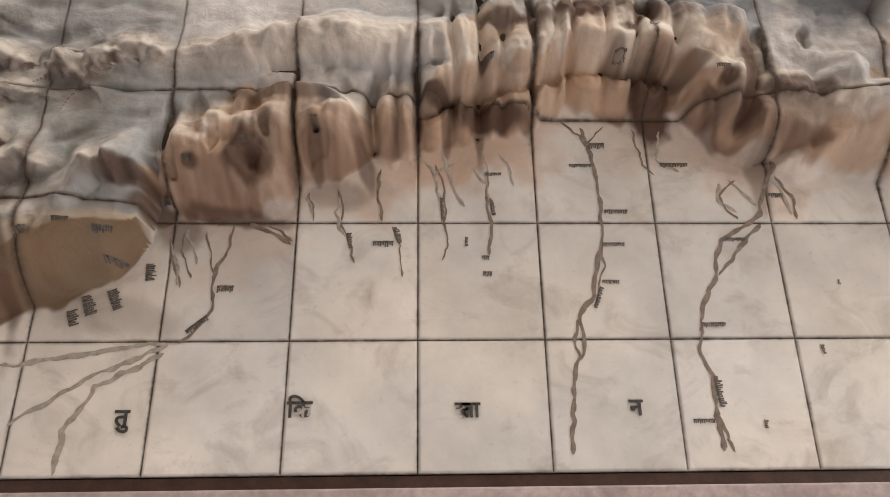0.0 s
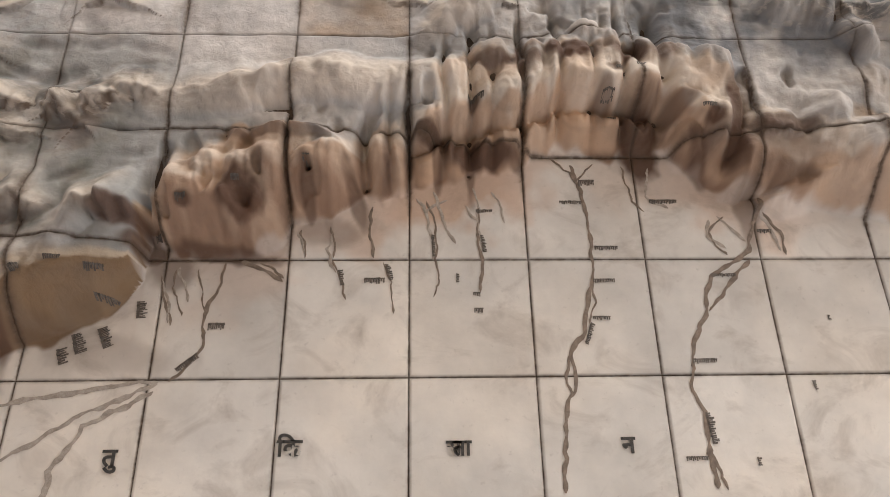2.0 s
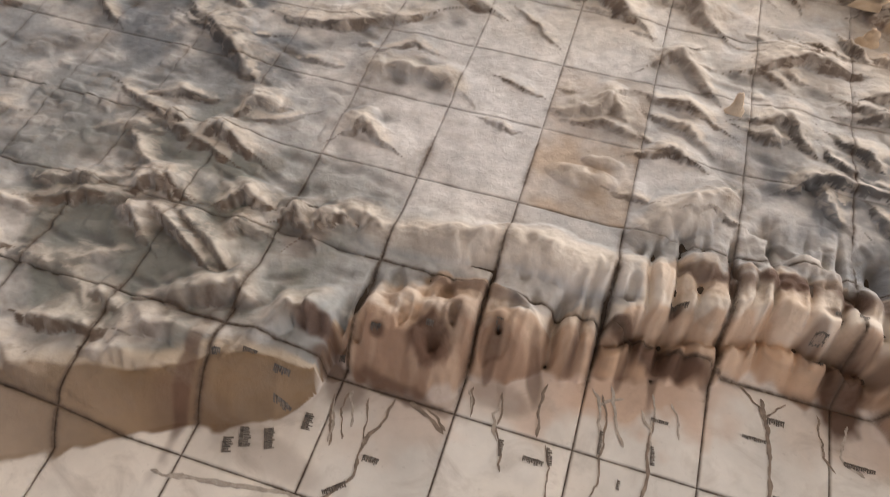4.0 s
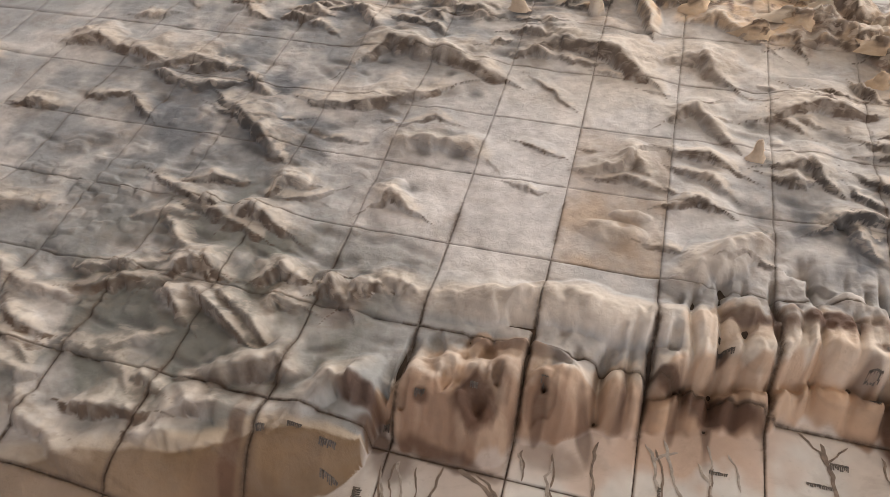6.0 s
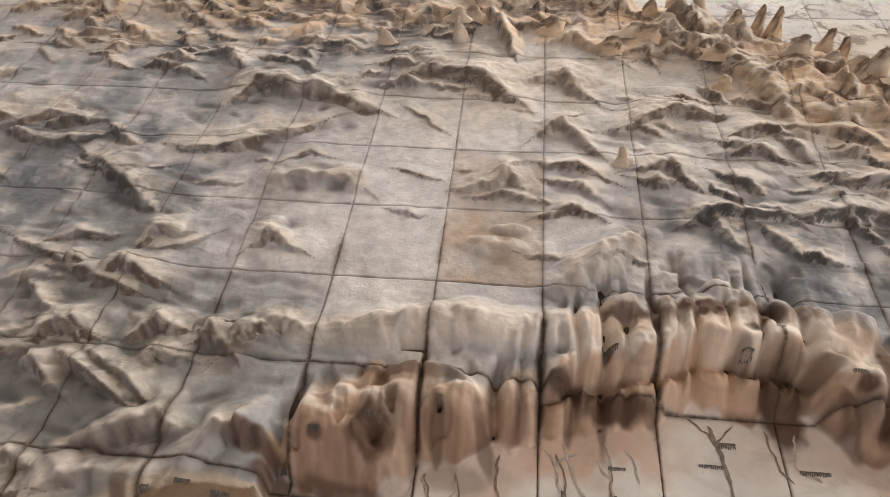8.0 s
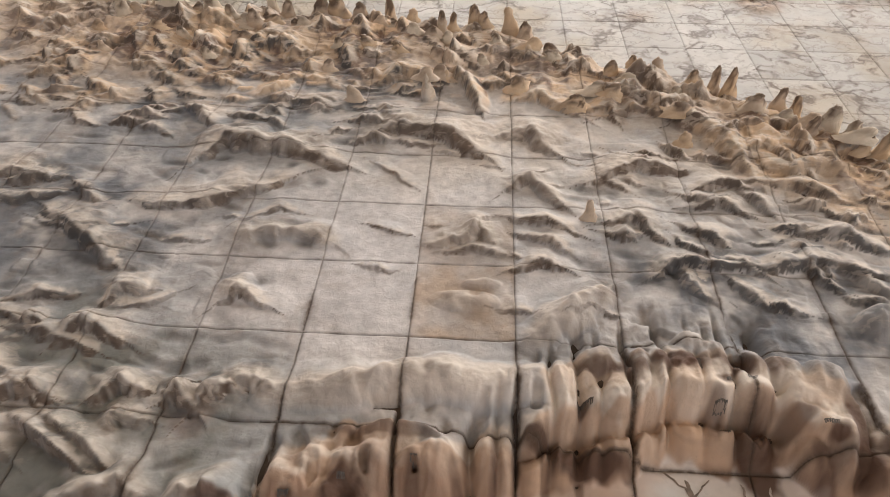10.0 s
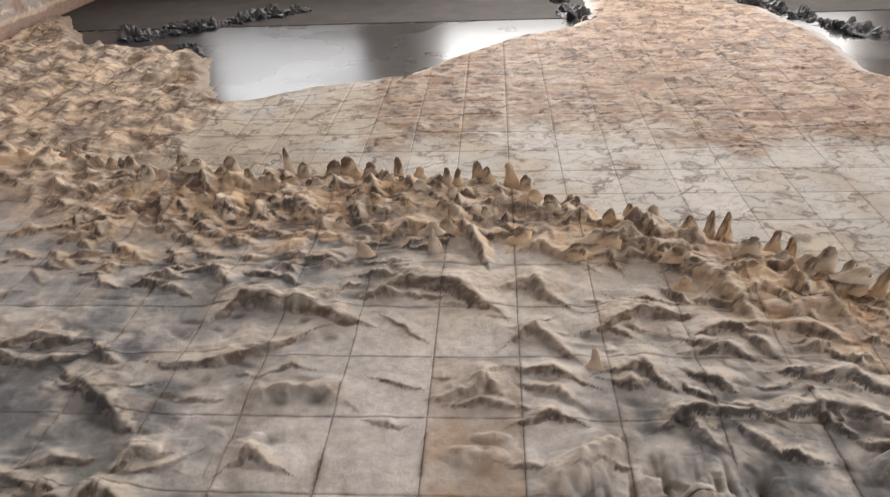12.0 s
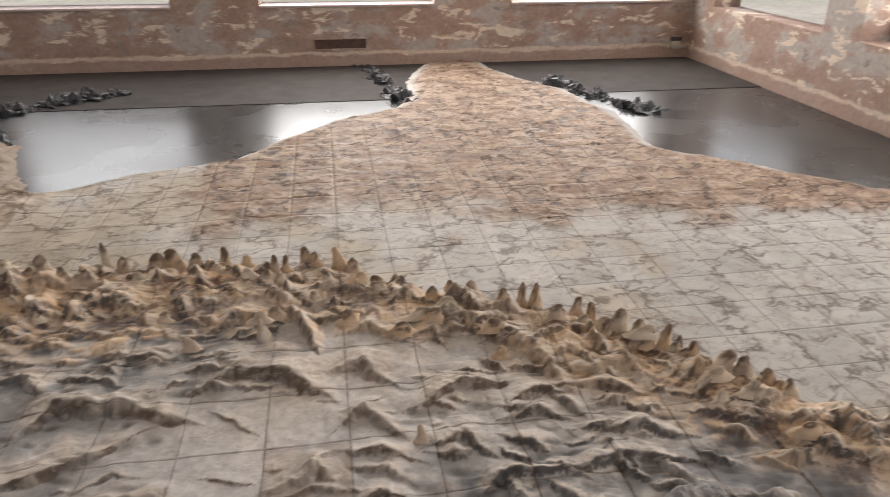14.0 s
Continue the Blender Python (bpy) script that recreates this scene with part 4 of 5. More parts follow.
    pale = pale * np.interp(x, (0.8, 2.2), (1.0, 0.82))[:, None]
    col = col + (pale - col) * (plain * (1 - range_mask))[:, None]
    table = lerp(flat((0.225, 0.140, 0.092)), (0.38, 0.275, 0.195), smooth(0.4 + 4 * n2 + 3 * n3))
    col = col + (table - col) * (deccan * 0.92)[:, None]
    col = lerp(col, (0.26, 0.20, 0.15), smooth((0.16 - inland) / 0.12) * smooth((-1.5 - x) / 0.2) * 0.8)
    veins = np.clip(plain * (0.7 + 0.3 * deccan), 0, 1) * smooth(inland / 0.1)
    patch = np.clip(0.3 * plateau * smooth(rise / 0.3) * smooth((f - 0.4) / 0.1) + 0.3 * range_mask, 0, 1)
    return np.clip(col, 0.02, 0.85), veins, patch


MAP = tagged(new("relief_map"), "large carved marble relief map of mountains, plains and seas", "relief map")


def in_view_field(i, j):
    return -8 <= i < 8 and j < 14 and not (j < 2 and not -7 <= i < 7)


def tile_grid(i, j, n):
    """Vertex positions of one square: rounded rim, skirt below."""
    e = 0.0007 if j < 3 else 0.0005
    a = np.linspace(0, 1, n + 1)
    inner = e + 0.0025 + a * (T - 2 * e - 0.005)
    line = np.concatenate([[e, e + 0.0008], inner[0:], [T - e - 0.0008, T - e]])
    gx, gy = np.meshgrid(line, line, indexing="ij")
    return gx.ravel() + i * T, gy.ravel() + j * T, len(line)


def build_tiles():
    jobs = []
    for i in range(-17, 17):
        for j in range(0, 31):
            cx, cy = np.array([(i + a) * T for a in (0.02, 0.5, 0.98) for b in range(3)]), np.array([(j + b) * T for a in range(3) for b in (0.02, 0.5, 0.98)])
            if shore(cx, cy).max() < -0.02:
                continue
            near = in_view_field(i, j)
            n = (72 if -4 <= i < 3 and 1 <= j < 5 else 54 if -6 <= i < 6 and j < 8 else 44) if near else (16 if j > 8 else 14)
            jobs.append((i, j, n, near, tile_grid(i, j, n)))
    x = np.concatenate([g[0] for *_, g in jobs])
    y = np.concatenate([g[1] for *_, g in jobs])
    fields = relief(x, y)
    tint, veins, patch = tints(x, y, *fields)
    z = fields[0]
    far_v, far_f, far_t, far_s, far_g, far_p, count = [], [], [], [], [], [], 0
    start = 0
    for i, j, n, near, (gx, gy, m) in jobs:
        sl = slice(start, start + m * m)
        start += m * m
        d = np.minimum.reduce([gx - i * T, (i + 1) * T - gx, gy - j * T, (j + 1) * T - gy])
        zz = z[sl] - (np.where(d < 0.0017, 0.002, 0) + np.where(d < 0.0024, 0.0008, 0)) * (1.0 if j < 4 else 0.5)
        wear = vnoise(gx * 30, gy * 30, 91)
        fz = gy - north_front(gx)
        thick = np.where(fz < 0.3, 1.0, 0.28 + 0.6 * (wear - 0.4)) * np.where((gy > 3.5) | (gy > south_front(gx)), 0.45, 1.0)
        band = np.where((fz > -0.05) & (fz < 0.35), 1.35, 1.0)
        side = np.minimum(gx - i * T, (i + 1) * T - gx)
        wide = np.exp(-(side / (0.006 + 0.006 * wear)) ** 1.5) * np.where((fz > 0.0) & (fz < 0.7), 0.75, 0.0) * (0.35 + 0.8 * vnoise(gx * 7 + 40, gy * 7, 95))
        patchy = vnoise(gx * 9, gy * 9, 93)
        slim = np.where(fz < -0.02, 0.62, 1.0)
        grime = np.clip(1.25 * np.exp(-(d / ((0.0028 + 0.0032 * wear) * band * slim)) ** 1.3) * thick * (0.7 + 0.5 * patchy) + 0.7 * wide, 0, 0.92)
        idx = np.arange(m * m).reshape(m, m)
        faces = np.stack([idx[:-1, :-1], idx[1:, :-1], idx[1:, 1:], idx[:-1, 1:]], -1).reshape(-1, 4)
        rim = np.concatenate([idx[:-1, 0], idx[-1, :-1], idx[:0:-1, -1], idx[0, :0:-1]])
        verts = np.column_stack([gx, gy, zz])
        low = verts[rim].copy()
        low[:, 2] -= 0.03
        k = len(rim)
        ring = m * m + np.arange(k)
        skirt = np.stack([rim, ring, np.roll(ring, -1), np.roll(rim, -1)], -1)
        verts = np.concatenate([verts, low])
        faces = np.concatenate([faces, skirt])
        tt = np.concatenate([tint[sl], tint[sl][rim]])
        ss = np.concatenate([veins[sl], veins[sl][rim]])
        pp = np.concatenate([patch[sl], patch[sl][rim]])
        gg = np.concatenate([grime, np.full(k, 0.8)])
        if near:
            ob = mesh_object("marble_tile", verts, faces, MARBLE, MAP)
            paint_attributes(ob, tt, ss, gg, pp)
        else:
            far_v.append(verts), far_f.append(faces + count), far_t.append(tt), far_s.append(ss), far_g.append(gg), far_p.append(pp)
            count += len(verts)
    ob = mesh_object("far_tiles", np.concatenate(far_v), np.concatenate(far_f), MARBLE, MAP)
    paint_attributes(ob, np.concatenate(far_t), np.concatenate(far_s), np.concatenate(far_g), np.concatenate(far_p))
    tagged(ob, "many small carved marble squares of the outer lands", kind="stuff")


# upright teeth along the southern face: x, y, height over the plateau, half width
PEAKS = []
PEAKS += [(-1.678, 3.128, 0.109, 0.033), (-1.553, 3.051, 0.108, 0.029), (-1.443, 3.008, 0.092, 0.023), (-1.368, 3.029, 0.144, 0.036), (-1.274, 2.988, 0.092, 0.026)]
PEAKS += [(-1.109, 3.092, 0.162, 0.021), (-1.029, 3.051, 0.094, 0.029), (-0.878, 3.064, 0.094, 0.039), (-0.792, 3.054, 0.119, 0.046), (-0.677, 3.04, 0.094, 0.029)]
PEAKS += [(-0.552, 3.057, 0.11, 0.026), (-0.444, 2.95, 0.108, 0.03), (-0.301, 2.872, 0.137, 0.02), (-0.252, 2.896, 0.123, 0.017), (-0.15, 2.946, 0.139, 0.028)]
PEAKS += [(-0.114, 2.923, 0.117, 0.023), (0.008, 2.884, 0.153, 0.03), (0.071, 2.858, 0.101, 0.029), (0.4, 2.541, 0.087, 0.026), (0.493, 2.556, 0.093, 0.018)]
PEAKS += [(0.585, 2.535, 0.11, 0.026), (0.712, 2.439, 0.109, 0.025), (0.797, 2.469, 0.115, 0.021), (0.853, 2.443, 0.12, 0.023), (0.9, 2.266, 0.111, 0.03)]
PEAKS += [(1, 2.31, 0.112, 0.026), (1.065, 2.284, 0.095, 0.022), (1.052, 2.119, 0.108, 0.022), (1.124, 2.153, 0.135, 0.038), (1.187, 2.104, 0.108, 0.028)]
PEAKS += [(1.21, 2.04, 0.093, 0.021), (1.272, 2.034, 0.119, 0.025), (1.32, 1.989, 0.087, 0.019), (1.346, 1.929, 0.099, 0.022), (1.407, 1.814, 0.127, 0.035)]
PEAKS += [(1.474, 1.779, 0.116, 0.035), (1.532, 1.7, 0.112, 0.03), (1.582, 1.647, 0.099, 0.022), (-1.146, 2.914, 0.106, 0.03), (-1.785, 2.989, 0.121, 0.033)]
PEAKS += [(-1.911, 3.063, 0.138, 0.031)]


def peak(x, y, high, half, seed, bare=0.0):
    """One upright carved tooth with an old dark brown tip."""
    r4 = random.Random(seed)
    foot = height(x, y)
    tall = max(0.04, 0.13 + high - foot)
    lean, twist, flat_y = r4.uniform(-0.35, 0.35), r4.uniform(-0.5, 0.5), r4.uniform(0.4, 0.7)
    tilt = r4.uniform(-0.6, 0.6)
    levels, sides = (-0.25, 0.0, 0.25, 0.5, 0.72, 0.88, 1.0), 10
    girth = (2.3, 1.7, 1.25, 1.0, 0.82, 0.6, r4.uniform(0.1, 0.4))
    verts, tip = [], []
    for level, g in zip(levels, girth):
        for k in range(sides):
            a = 2 * math.pi * k / sides + twist
            bulge = 1 + 0.3 * r4.uniform(-1, 1)
            verts.append((x + half * (g * bulge * math.cos(a) + lean * level * 2 + tilt * max(0.0, level - 0.5)), y + half * g * bulge * flat_y * math.sin(a), foot + tall * (level + 0.05 * r4.uniform(-1, 1))))
            tip.append(float(smooth(np.array((level - 0.42 + 0.3 * r4.uniform(-1, 1)) / 0.35))) * (1 - bare) * (1.0 if math.sin(a) < 0.5 else 0.5))
    faces = [(i * sides + k, i * sides + (k + 1) % sides, (i + 1) * sides + (k + 1) % sides, (i + 1) * sides + k) for i in range(len(levels) - 1) for k in range(sides)]
    last = (len(levels) - 1) * sides
    faces += [(last + k, last + k + 1, last + 8 - k, last + 9 - k) for k in range(4)]
    ob = mesh_object("peak", verts, faces, MARBLE, MAP, smooth=False)
    warm = np.array(r4.choice(((0.60, 0.44, 0.29), (0.55, 0.43, 0.32), (0.62, 0.52, 0.40))))
    tip = np.array(tip)
    col = warm + (np.array((0.11, 0.072, 0.048)) - warm) * (0.92 * tip)[:, None]
    paint_attributes(ob, col, np.zeros(len(tip)), np.zeros(len(tip)), np.full(len(tip), 0.2))


def build_peaks():
    for k, (x, y, high, half) in enumerate(PEAKS):
        peak(x, y, high * 0.92, half * 0.95, 300 + k, 0.8 if k in (16, 20, 11) else 0.0)
    r5 = random.Random(31)
    for k in range(80):
        x = r5.uniform(-3.0, 2.6)
        row = r5.choice((0.2, 0.26, 0.4, 0.55)) * (1.0 if x < 0.9 else 0.8)
        y = float(south_front(x)) - row * (0.8 + 0.5 * float(south_belt(x)))
        peak(x, y, r5.uniform(0.035, 0.07), r5.uniform(0.016, 0.036), 600 + k, r5.choice((0.0, 0.0, 0.3, 0.6)))
    # lone spikes on the plateau
    peak(0.235, 1.63, 0.07, 0.016, 901, 0.9)
    peak(-0.335, 2.36, 0.11, 0.026, 902, 1.0)
    peak(-0.6, 2.3, 0.07, 0.02, 903, 0.9)


def height(x, y):
    return float(relief(np.array([x]), np.array([y]))[0][0])


def joint_bed():
    """Mortar just below the squares."""
    n, k = 300, 270
    xs, ys = np.linspace(-17 * T, 17 * T, n), np.linspace(0, 31 * T, k)
    gx, gy = np.meshgrid(xs, ys, indexing="ij")
    z = relief(gx.ravel(), gy.ravel())[0]
    z = z.reshape(n, k)
    lowest = z.copy()
    for a in (-1, 0, 1):
        for b in (-1, 0, 1):
            lowest = np.minimum(lowest, np.roll(np.roll(z, a, 0), b, 1))
    idx = np.arange(n * k).reshape(n, k)
    faces = np.stack([idx[:-1, :-1], idx[1:, :-1], idx[1:, 1:], idx[:-1, 1:]], -1).reshape(-1, 4)
    mesh_object("joint_bed", np.column_stack([gx.ravel(), gy.ravel(), lowest.ravel() - 0.005]), faces, MORTAR, MAP)


# ---- the room ----
def wall_with_bays(name, along, fixed, outward, lo, hi, bays, label):
    """Parapet, piers and lintel of one side; along is the running axis."""
    bm = bmesh.new()
    a, b = sorted((fixed, fixed + 0.35 * outward))

    def block(u0, u1, z0, z1):
        if along == "x":
            add_box(bm, u0, a, z0, u1, b, z1)
        else:
            add_box(bm, a, u0, z0, b, u1, z1)

    block(lo, hi, -0.4, SILL)
    block(lo, hi, HEAD, CEIL)
    edges = [lo] + [e for c in bays for e in (c - BAY, c + BAY)] + [hi]
    for u0, u1 in zip(edges[::2], edges[1::2]):
        if u1 - u0 > 0.02:
            block(u0, u1, SILL, HEAD)
    return tagged(part(name, bm, PLASTER), label, "wall", kind="structure")


def build_room():
    wall_with_bays("wall_south", "x", Y_SOUTH, 1, X_EAST - 0.35, X_WEST + 0.35, SOUTH_BAYS, "peeling red-brown plaster parapet wall with bright openings")
    wall_with_bays("wall_west", "y", X_WEST, 1, Y_NORTH, Y_SOUTH, SIDE_BAYS, "peeling red-brown plaster side wall with openings")
    wall_with_bays("wall_east", "y", X_EAST, -1, Y_NORTH, Y_SOUTH, SIDE_BAYS, "peeling red-brown plaster side wall with openings")
    wall_with_bays("wall_north", "x", Y_NORTH, -1, X_EAST - 0.35, X_WEST + 0.35, SOUTH_BAYS, "peeling red-brown plaster wall behind the gallery")
    # eaves lie out of view, added to keep direct sun off the map
    tagged(part("ceiling", box(X_EAST - 1.6, Y_NORTH - 1.6, CEIL, X_WEST + 1.6, Y_SOUTH + 1.6, CEIL + 0.2), WHITEWASH), "old whitewashed flat ceiling with unseen deep eaves added to block the sun", "ceiling", kind="structure")
    bm = box(X_EAST, Y_NORTH, -0.3, X_WEST, -0.026, 0.004, bevel=0.004)
    tagged(part("floor", bm, LEDGE), "worn pinkish grey stone gallery floor", "floor", kind="structure")
    tagged(part("trim", box(X_EAST, -0.026, -0.3, X_WEST, -0.002, -0.012), WOOD), "dark brown edging strip along the map", "edging", kind="structure")
    tagged(part("water", box(X_EAST, 2.0, -0.3, X_WEST, Y_SOUTH, -0.02), SEA), "polished black stone sea reflecting the windows", "sea", kind="structure")
    tagged(part("sea_border", box(X_EAST, 6.95, -0.3, X_WEST, Y_SOUTH, -0.014), BORDER), "dark brown matte band of the sea along the wall", "border", kind="structure")
    tagged(part("ground", box(-90, -90, -0.75, 90, 90, -0.41), GROUND), "pale dry ground outside the hall", "ground", kind="structure")
    for bay in SOUTH_BAYS:
        tagged(part("window_sill", box(bay - BAY, Y_SOUTH - 0.03, SILL + 0.002, bay + BAY, Y_SOUTH + 0.35, SILL + 0.03, bevel=0.006), LEDGE),
               "worn stone sill of a wall opening", "sill", kind="structure")
    vent = tagged(new("wall_vent"), "dark slot vent in the peeling wall", "vent")
    part("recess", box(-0.12, Y_SOUTH - 0.012, 0.20, 0.50, Y_SOUTH - 0.002, 0.31), WOOD, vent)
    part("frame", add_box(box(-0.14, Y_SOUTH - 0.02, 0.31, 0.52, Y_SOUTH - 0.002, 0.325), -0.14, Y_SOUTH - 0.02, 0.185, 0.52, Y_SOUTH - 0.002, 0.2), PLASTER, vent)
    switch = tagged(new("socket_box"), "small pale socket box with dark cover on the wall", "socket")
    part("box_body", box(4.5, Y_SOUTH - 0.05, 0.1, 4.62, Y_SOUTH - 0.002, 0.2, bevel=0.01), WHITEWASH, switch)
    part("cover", box(4.49, Y_SOUTH - 0.055, 0.204, 4.63, Y_SOUTH - 0.002, 0.25, bevel=0.01), ROCK, switch)


def reef_rock(x, y, r, seed):
    bm = bmesh.new()
    bmesh.ops.create_icosphere(bm, subdivisions=4, radius=1.0)
    for v in bm.verts:
        p = v.co.copy()
        k = 1 + 0.55 * noise.fractal(p * 1.7 + Vector((seed * 3.1, 0, 0)), 0.9, 2.2, 5)
        v.co = Vector((x + p.x * r * 1.3 * k, y + p.y * r * k, -0.05 + max(p.z, -0.2) * r * 0.65 * k * k))
    for f in bm.faces:
        f.smooth = False
    tagged(part("reef_rock", bm, ROCK), "jagged glossy black stone islet in the sea", "rock", "black rocks in the sea")


def build_reefs():
    r2 = random.Random(9)
    for k in range(9):
        u = k / 8
        reef_rock(0.80 - 0.35 * u + r2.uniform(-0.05, 0.05), 6.75 + 1.95 * u, r2.uniform(0.07, 0.14), k)
    for k in range(9):
        u = k / 8
        reef_rock(2.45 + 0.62 * u + r2.uniform(-0.06, 0.06), 7.4 - 1.25 * u, r2.uniform(0.07, 0.14), 20 + k)
    for k in range(8):
        u = k / 7
        reef_rock(-2.2 - 1.25 * u + r2.uniform(-0.06, 0.06), 7.55 - 0.95 * u, r2.uniform(0.10, 0.19), 40 + k)
    for k in range(4):
        reef_rock(-2.62 - 0.09 * k + r2.uniform(-0.04, 0.04), 5.6 + 0.2 * k, r2.uniform(0.07, 0.12), 60 + k)


# ---- engraved streams, name bars, letters ----
def river(line, width, paint=PAINT):
    """A painted engraved stream that follows the carved surface."""
    pts = []
    for (ax, ay), (bx, by) in zip(line, line[1:]):
        n = max(2, int(math.hypot(bx - ax, by - ay) / 0.008))
        pts += [(ax + (bx - ax) * k / n, ay + (by - ay) * k / n) for k in range(n)]
    pts.append(line[-1])
    p = np.array(pts)
    p[:, 0] += 0.020 * fbm(p[:, 0] * 40, p[:, 1] * 40, 101)
    p[:, 1] += 0.014 * fbm(p[:, 0] * 40, p[:, 1] * 40, 111)
    d = np.gradient(p, axis=0)
    d /= np.linalg.norm(d, axis=1)[:, None] + 1e-9
    w = width * (0.22 + 0.6 * vnoise(p[:, 0] * 60, p[:, 1] * 60, 121))
    w[0] *= 0.3
    w[-1] *= 0.3
    side = np.column_stack([-d[:, 1], d[:, 0]])
    a, b = p + side * w[:, None], p - side * w[:, None]
    rows = np.concatenate([a, p, b])
    z = relief(rows[:, 0], rows[:, 1])[0] + 0.0012
    n = len(p)
    z[n:2 * n] += 0.0004
    i = np.arange(n - 1)
    faces = np.concatenate([np.stack([i, i + n, i + n + 1, i + 1], -1), np.stack([i + n, i + 2 * n, i + 2 * n + 1, i + n + 1], -1)])
    mesh_object("stream_line", np.column_stack([rows, z]), faces, paint, MAP)


def name_bar(x, y, w, h, ang=0):
    """Lettering too small to read, as plain bars: a headline with a ragged lower edge."""
    c, s = math.cos(radians(ang)), math.sin(radians(ang))
    r3 = random.Random(int(x * 7919) + int(y * 104729))
    u, edge = -w / 2, []
    while u < w / 2:
        wide, drop = r3.uniform(0.003, 0.006), -h * r3.uniform(0.1, 0.55)
        edge += [(u, drop), (u + wide * 0.75, drop), (u + wide * 0.76, h * 0.22), (u + wide, h * 0.22)]
        u += wide
    n = len(edge)
    uu = np.array([e[0] for e in edge] * 2)
    vv = np.array([e[1] for e in edge] + [h * 0.5 + r3.uniform(-0.001, 0.001) for e in edge])
    xs, ys = x + uu * c - vv * s, y + uu * s + vv * c
    z = relief(xs, ys)[0] + 0.002
    i = np.arange(n - 1)
    mesh_object("name_bar", np.column_stack([xs, ys, z]), np.stack([i, i + 1, i + 1 + n, i + n], -1), INK, MAP, smooth=False)


def letter(text, x, y, size):
    cu = bpy.data.curves.new("letter", "FONT")
    cu.body, cu.size, cu.align_x, cu.align_y, cu.extrude = text, size, "CENTER", "CENTER", 0.0008
    cu.offset = 0.0012
    tmp = bpy.data.objects.new("letter", cu)
    scene.collection.objects.link(tmp)
    me = bpy.data.meshes.new_from_object(tmp.evaluated_get(bpy.context.evaluated_depsgraph_get()))
    bpy.data.objects.remove(tmp)
    me.materials.clear()
    me.materials.append(LETTER_INK)
    ob = new("letter", me)
    ob.location = (x, y, height(x, y) + 0.002)
    ob.parent = MAP


build_room()
build_reefs()
river([(0.401, 0.819), (0.417, 0.763), (0.433, 0.639), (0.432, 0.55), (0.412, 0.451), (0.396, 0.382), (0.36, 0.329), (0.367, 0.265), (0.344, 0.214), (0.333, 0.129), (0.318, 0.036)], 0.009)
river([(0.424, 0.493), (0.43, 0.451), (0.413, 0.403)], 0.005)
river([(0.36, 0.329), (0.343, 0.278), (0.354, 0.227)], 0.006)
river([(0.352, 0.835), (0.398, 0.795), (0.422, 0.739)], 0.005)
river([(0.458, 0.82), (0.411, 0.771)], 0.005)
river([(0.856, 0.717), (0.817, 0.58), (0.741, 0.536), (0.702, 0.507), (0.68, 0.422), (0.646, 0.355), (0.619, 0.263), (0.641, 0.2), (0.642, 0.127), (0.641, 0.039)], 0.009)
river([(0.806, 0.557), (0.747, 0.492), (0.686, 0.429)], 0.008)
river([(0.639, 0.127), (0.653, 0.079), (0.661, 0.039)], 0.007)
river([(0.77, 0.67), (0.722, 0.632), (0.73, 0.594), (0.76, 0.572)], 0.006)
river([(-0.421, 0.553), (-0.434, 0.479), (-0.46, 0.425), (-0.446, 0.358), (-0.478, 0.313), (-0.517, 0.279)], 0.007)
river([(-0.485, 0.536), (-0.469, 0.48), (-0.456, 0.425)], 0.004)
river([(-0.536, 0.536), (-0.537, 0.493), (-0.51, 0.425)], 0.004)
river([(-0.567, 0.521), (-0.548, 0.452), (-0.528, 0.398)], 0.005)
river([(-0.535, 0.274), (-0.67, 0.215), (-0.776, 0.152), (-0.847, 0.102)], 0.009, FADED)
river([(-0.544, 0.255), (-0.677, 0.185), (-0.73, 0.092), (-0.734, 0.005)], 0.010, FADED)
river([(-0.886, 0.228), (-0.77, 0.243), (-0.654, 0.264), (-0.535, 0.277)], 0.009, FADED)
river([(0.046, 0.714), (0.066, 0.638), (0.062, 0.564), (0.073, 0.507), (0.057, 0.468)], 0.004)
river([(0.169, 0.699), (0.164, 0.623), (0.171, 0.55), (0.164, 0.479)], 0.006)
river([(-0.091, 0.698), (-0.092, 0.623), (-0.084, 0.564)], 0.007)
river([(-0.061, 0.55), (-0.04, 0.479), (-0.031, 0.424)], 0.004)
river([(-0.173, 0.557), (-0.158, 0.507), (-0.145, 0.463)], 0.004)
river([(-0.183, 0.645), (-0.176, 0.564)], 0.005)
river([(-0.257, 0.638), (-0.243, 0.564)], 0.005)
river([(-0.389, 0.557), (-0.335, 0.536), (-0.288, 0.507)], 0.008)
river([(-0.35, 0.557), (-0.309, 0.536), (-0.285, 0.514)], 0.006)
river([(0.863, 0.678), (0.903, 0.632), (0.905, 0.572)], 0.006)
river([(0.528, 0.812), (0.553, 0.716), (0.57, 0.685)], 0.004)
name_bar(0.438, 0.766, 0.039, 0.018, 0)
name_bar(0.391, 0.711, 0.049, 0.01, 0)
name_bar(0.468, 0.588, 0.055, 0.012, 0)
name_bar(0.454, 0.505, 0.052, 0.01, 0)
name_bar(0.437, 0.413, 0.036, 0.01, 0)
name_bar(0.409, 0.376, 0.052, 0.012, 70)
name_bar(0.659, 0.311, 0.052, 0.012, 0)
name_bar(0.738, 0.517, 0.058, 0.01, 0)
name_bar(0.608, 0.101, 0.047, 0.01, 0)
name_bar(0.652, 0.163, 0.065, 0.016, 95)
name_bar(-0.429, 0.398, 0.036, 0.018, 0)
name_bar(-0.481, 0.316, 0.055, 0.015, 40)
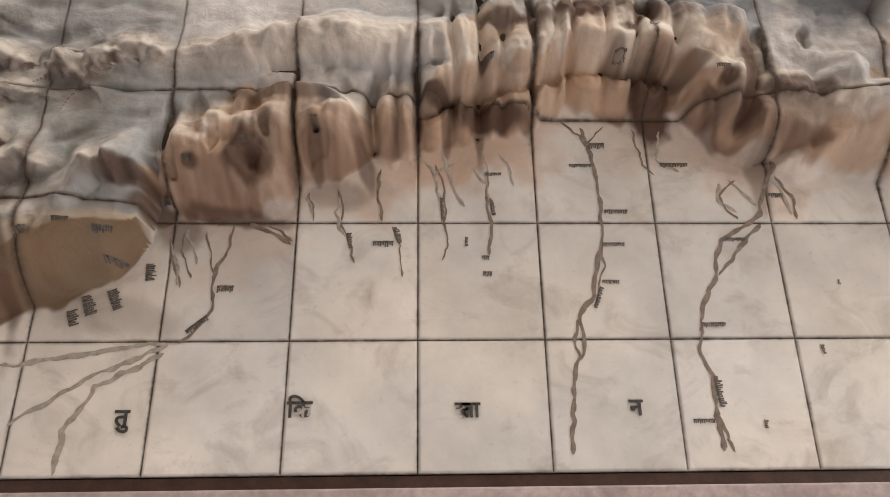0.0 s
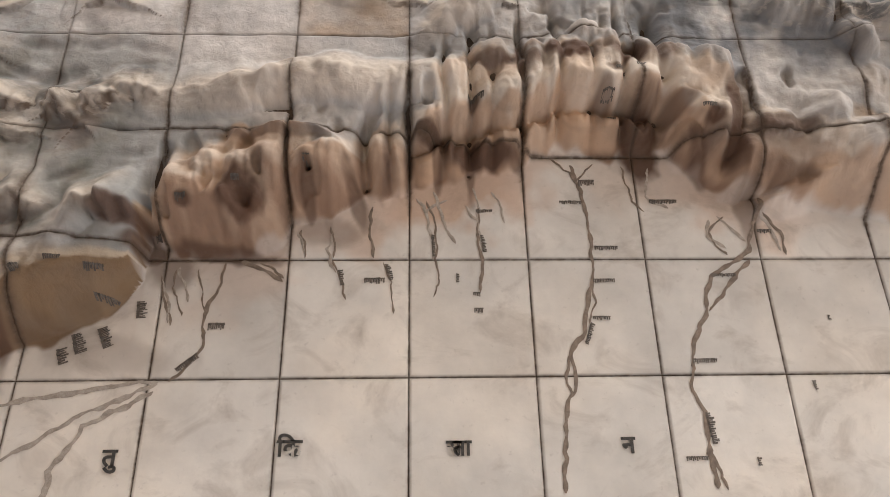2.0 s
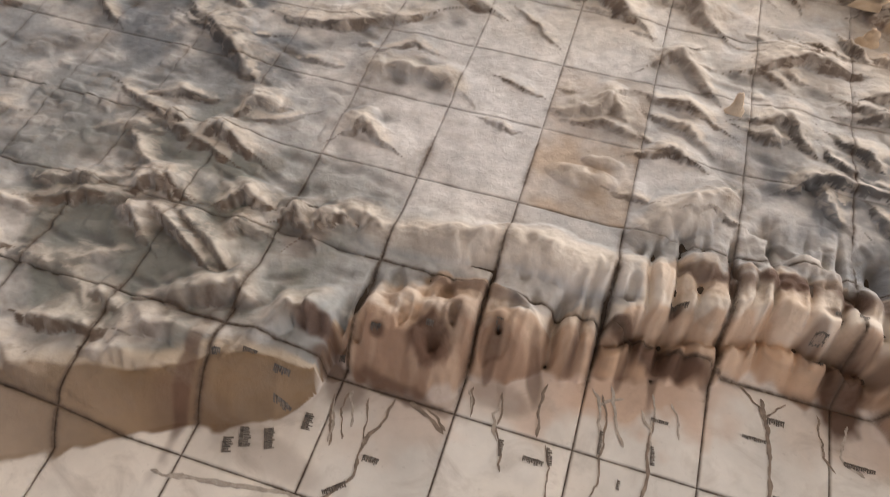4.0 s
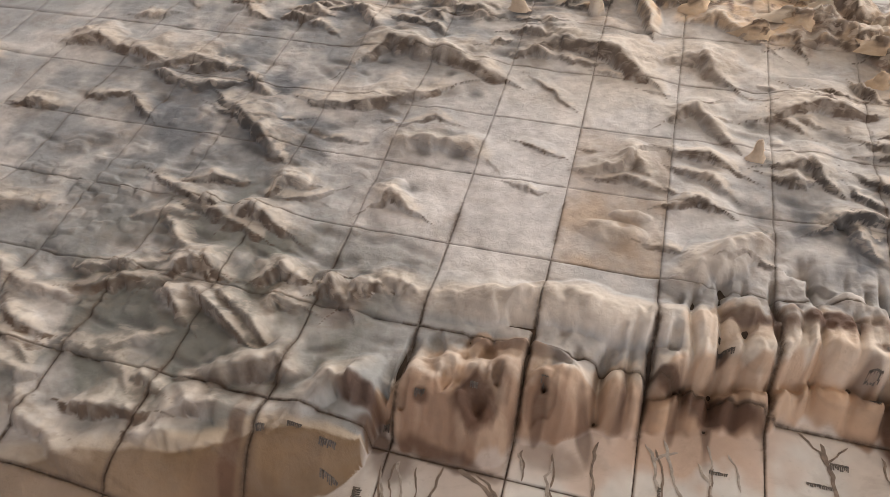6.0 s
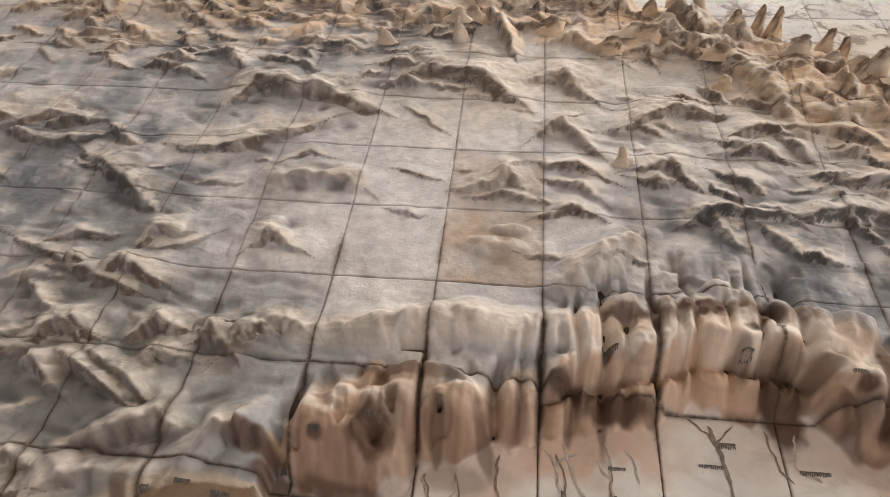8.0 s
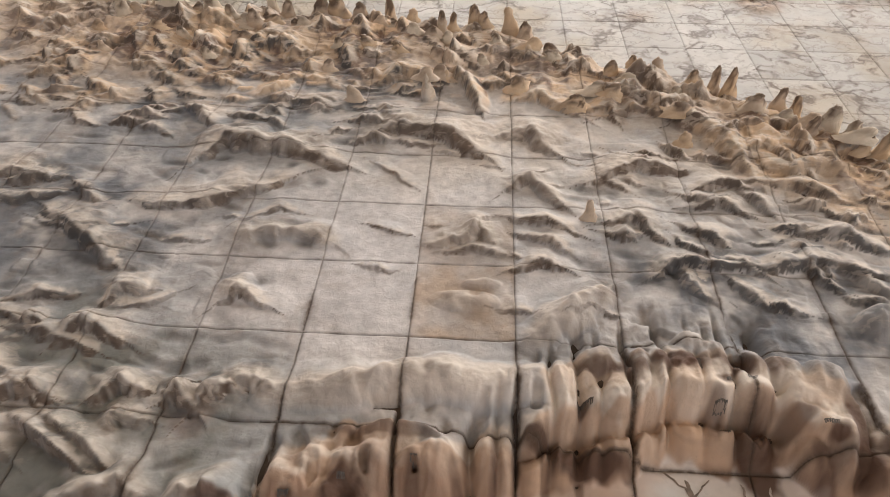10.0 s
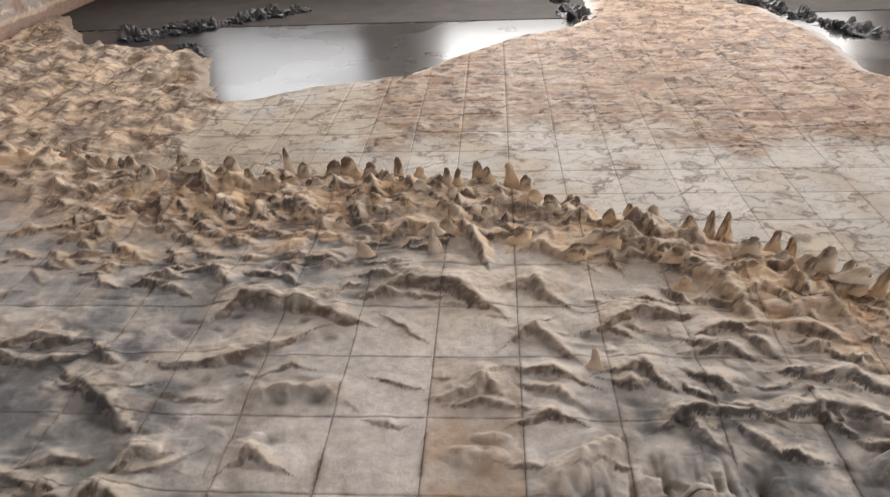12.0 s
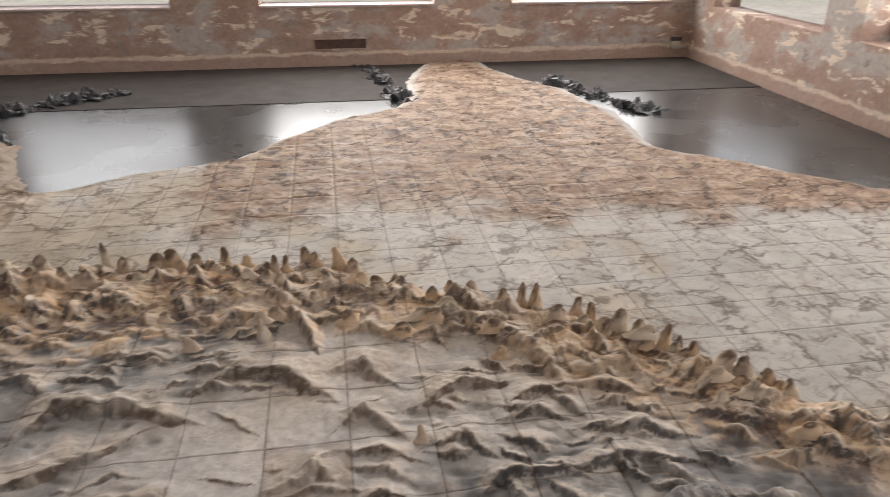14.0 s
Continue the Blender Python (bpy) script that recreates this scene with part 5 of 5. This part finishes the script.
name_bar(-0.155, 0.514, 0.036, 0.012, 100)
name_bar(-0.08, 0.507, 0.047, 0.015, 0)
name_bar(-0.045, 0.528, 0.039, 0.012, 105)
name_bar(0.18, 0.687, 0.039, 0.01, 0)
name_bar(0.058, 0.594, 0.052, 0.009, 92)
name_bar(0.177, 0.601, 0.044, 0.012, 95)
name_bar(0.114, 0.511, 0.018, 0.01, 90)
name_bar(0.158, 0.433, 0.019, 0.013, 0)
name_bar(0.155, 0.472, 0.016, 0.012, 0)
name_bar(-0.75, 0.334, 0.036, 0.024, 110)
name_bar(-0.719, 0.362, 0.044, 0.0288, 110)
name_bar(-0.666, 0.376, 0.049, 0.024, 115)
name_bar(-0.597, 0.439, 0.039, 0.024, 95)
name_bar(0.622, 0.713, 0.065, 0.013, 0)
name_bar(0.741, 0.093, 0.016, 0.009, 90)
name_bar(0.899, 0.255, 0.021, 0.009, 100)
name_bar(0.969, 0.411, 0.01, 0.007, 90)
name_bar(0.861, 0.632, 0.034, 0.012, 0)
name_bar(-0.824, 0.487, 0.017, 0.013, 20)
name_bar(-0.751, 0.512, 0.032, 0.01, 0)
name_bar(-0.67, 0.497, 0.037, 0.016, 0)
name_bar(-0.663, 0.451, 0.033, 0.013, 0)
name_bar(-0.501, 0.653, 0.024, 0.015, 0)
name_bar(-0.383, 0.692, 0.017, 0.012, 0)
name_bar(-0.579, 0.604, 0.012, 0.013, 0)
name_bar(-0.233, 0.75, 0.014, 0.012, 0)
name_bar(0.159, 0.927, 0.035, 0.014, 0)
name_bar(0.485, 0.946, 0.028, 0.014, 0)
name_bar(0.513, 0.995, 0.026, 0.011, 0)
name_bar(0.497, 0.906, 0.025, 0.01, 0)
name_bar(0.719, 0.898, 0.034, 0.013, 0)
name_bar(0.56, 1.0, 0.023, 0.013, 0)
letter("\u0924\u0941", -0.613, 0.117, 0.05)
letter("\u093f\u0915", -0.248, 0.132, 0.05)
letter("\u0938", 0.095, 0.128, 0.046)
letter("\u0924\u093e", 0.112, 0.128, 0.046)
letter("\u0928", 0.465, 0.13, 0.05)
river([(0.018, 0.723), (0.041, 0.685), (0.059, 0.602), (0.054, 0.558)], 0.006, FADED)
river([(0.062, 0.739), (0.082, 0.662), (0.108, 0.602)], 0.006, FADED)
river([(0.041, 0.685), (0.09, 0.716)], 0.005, FADED)
river([(0.131, 0.701), (0.164, 0.663), (0.172, 0.617)], 0.006, FADED)
river([(0.16, 0.748), (0.167, 0.663)], 0.006, FADED)
river([(0.202, 0.74), (0.227, 0.694), (0.232, 0.655)], 0.005, FADED)
river([(0.604, 0.808), (0.579, 0.727), (0.631, 0.696)], 0.007, FADED)
river([(0.754, 0.674), (0.787, 0.628), (0.811, 0.606)], 0.007, FADED)
river([(0.731, 0.666), (0.714, 0.62), (0.753, 0.59)], 0.007, FADED)
river([(0.853, 0.682), (0.885, 0.628), (0.896, 0.584)], 0.008, FADED)
river([(-0.181, 0.631), (-0.192, 0.586), (-0.169, 0.529)], 0.006, FADED)
river([(-0.262, 0.63), (-0.247, 0.579)], 0.006, FADED)
river([(-0.564, 0.514), (-0.539, 0.452), (-0.541, 0.405)], 0.006, FADED)
river([(-0.529, 0.542), (-0.498, 0.459)], 0.006, FADED)
joint_bed()
build_tiles()
build_peaks()
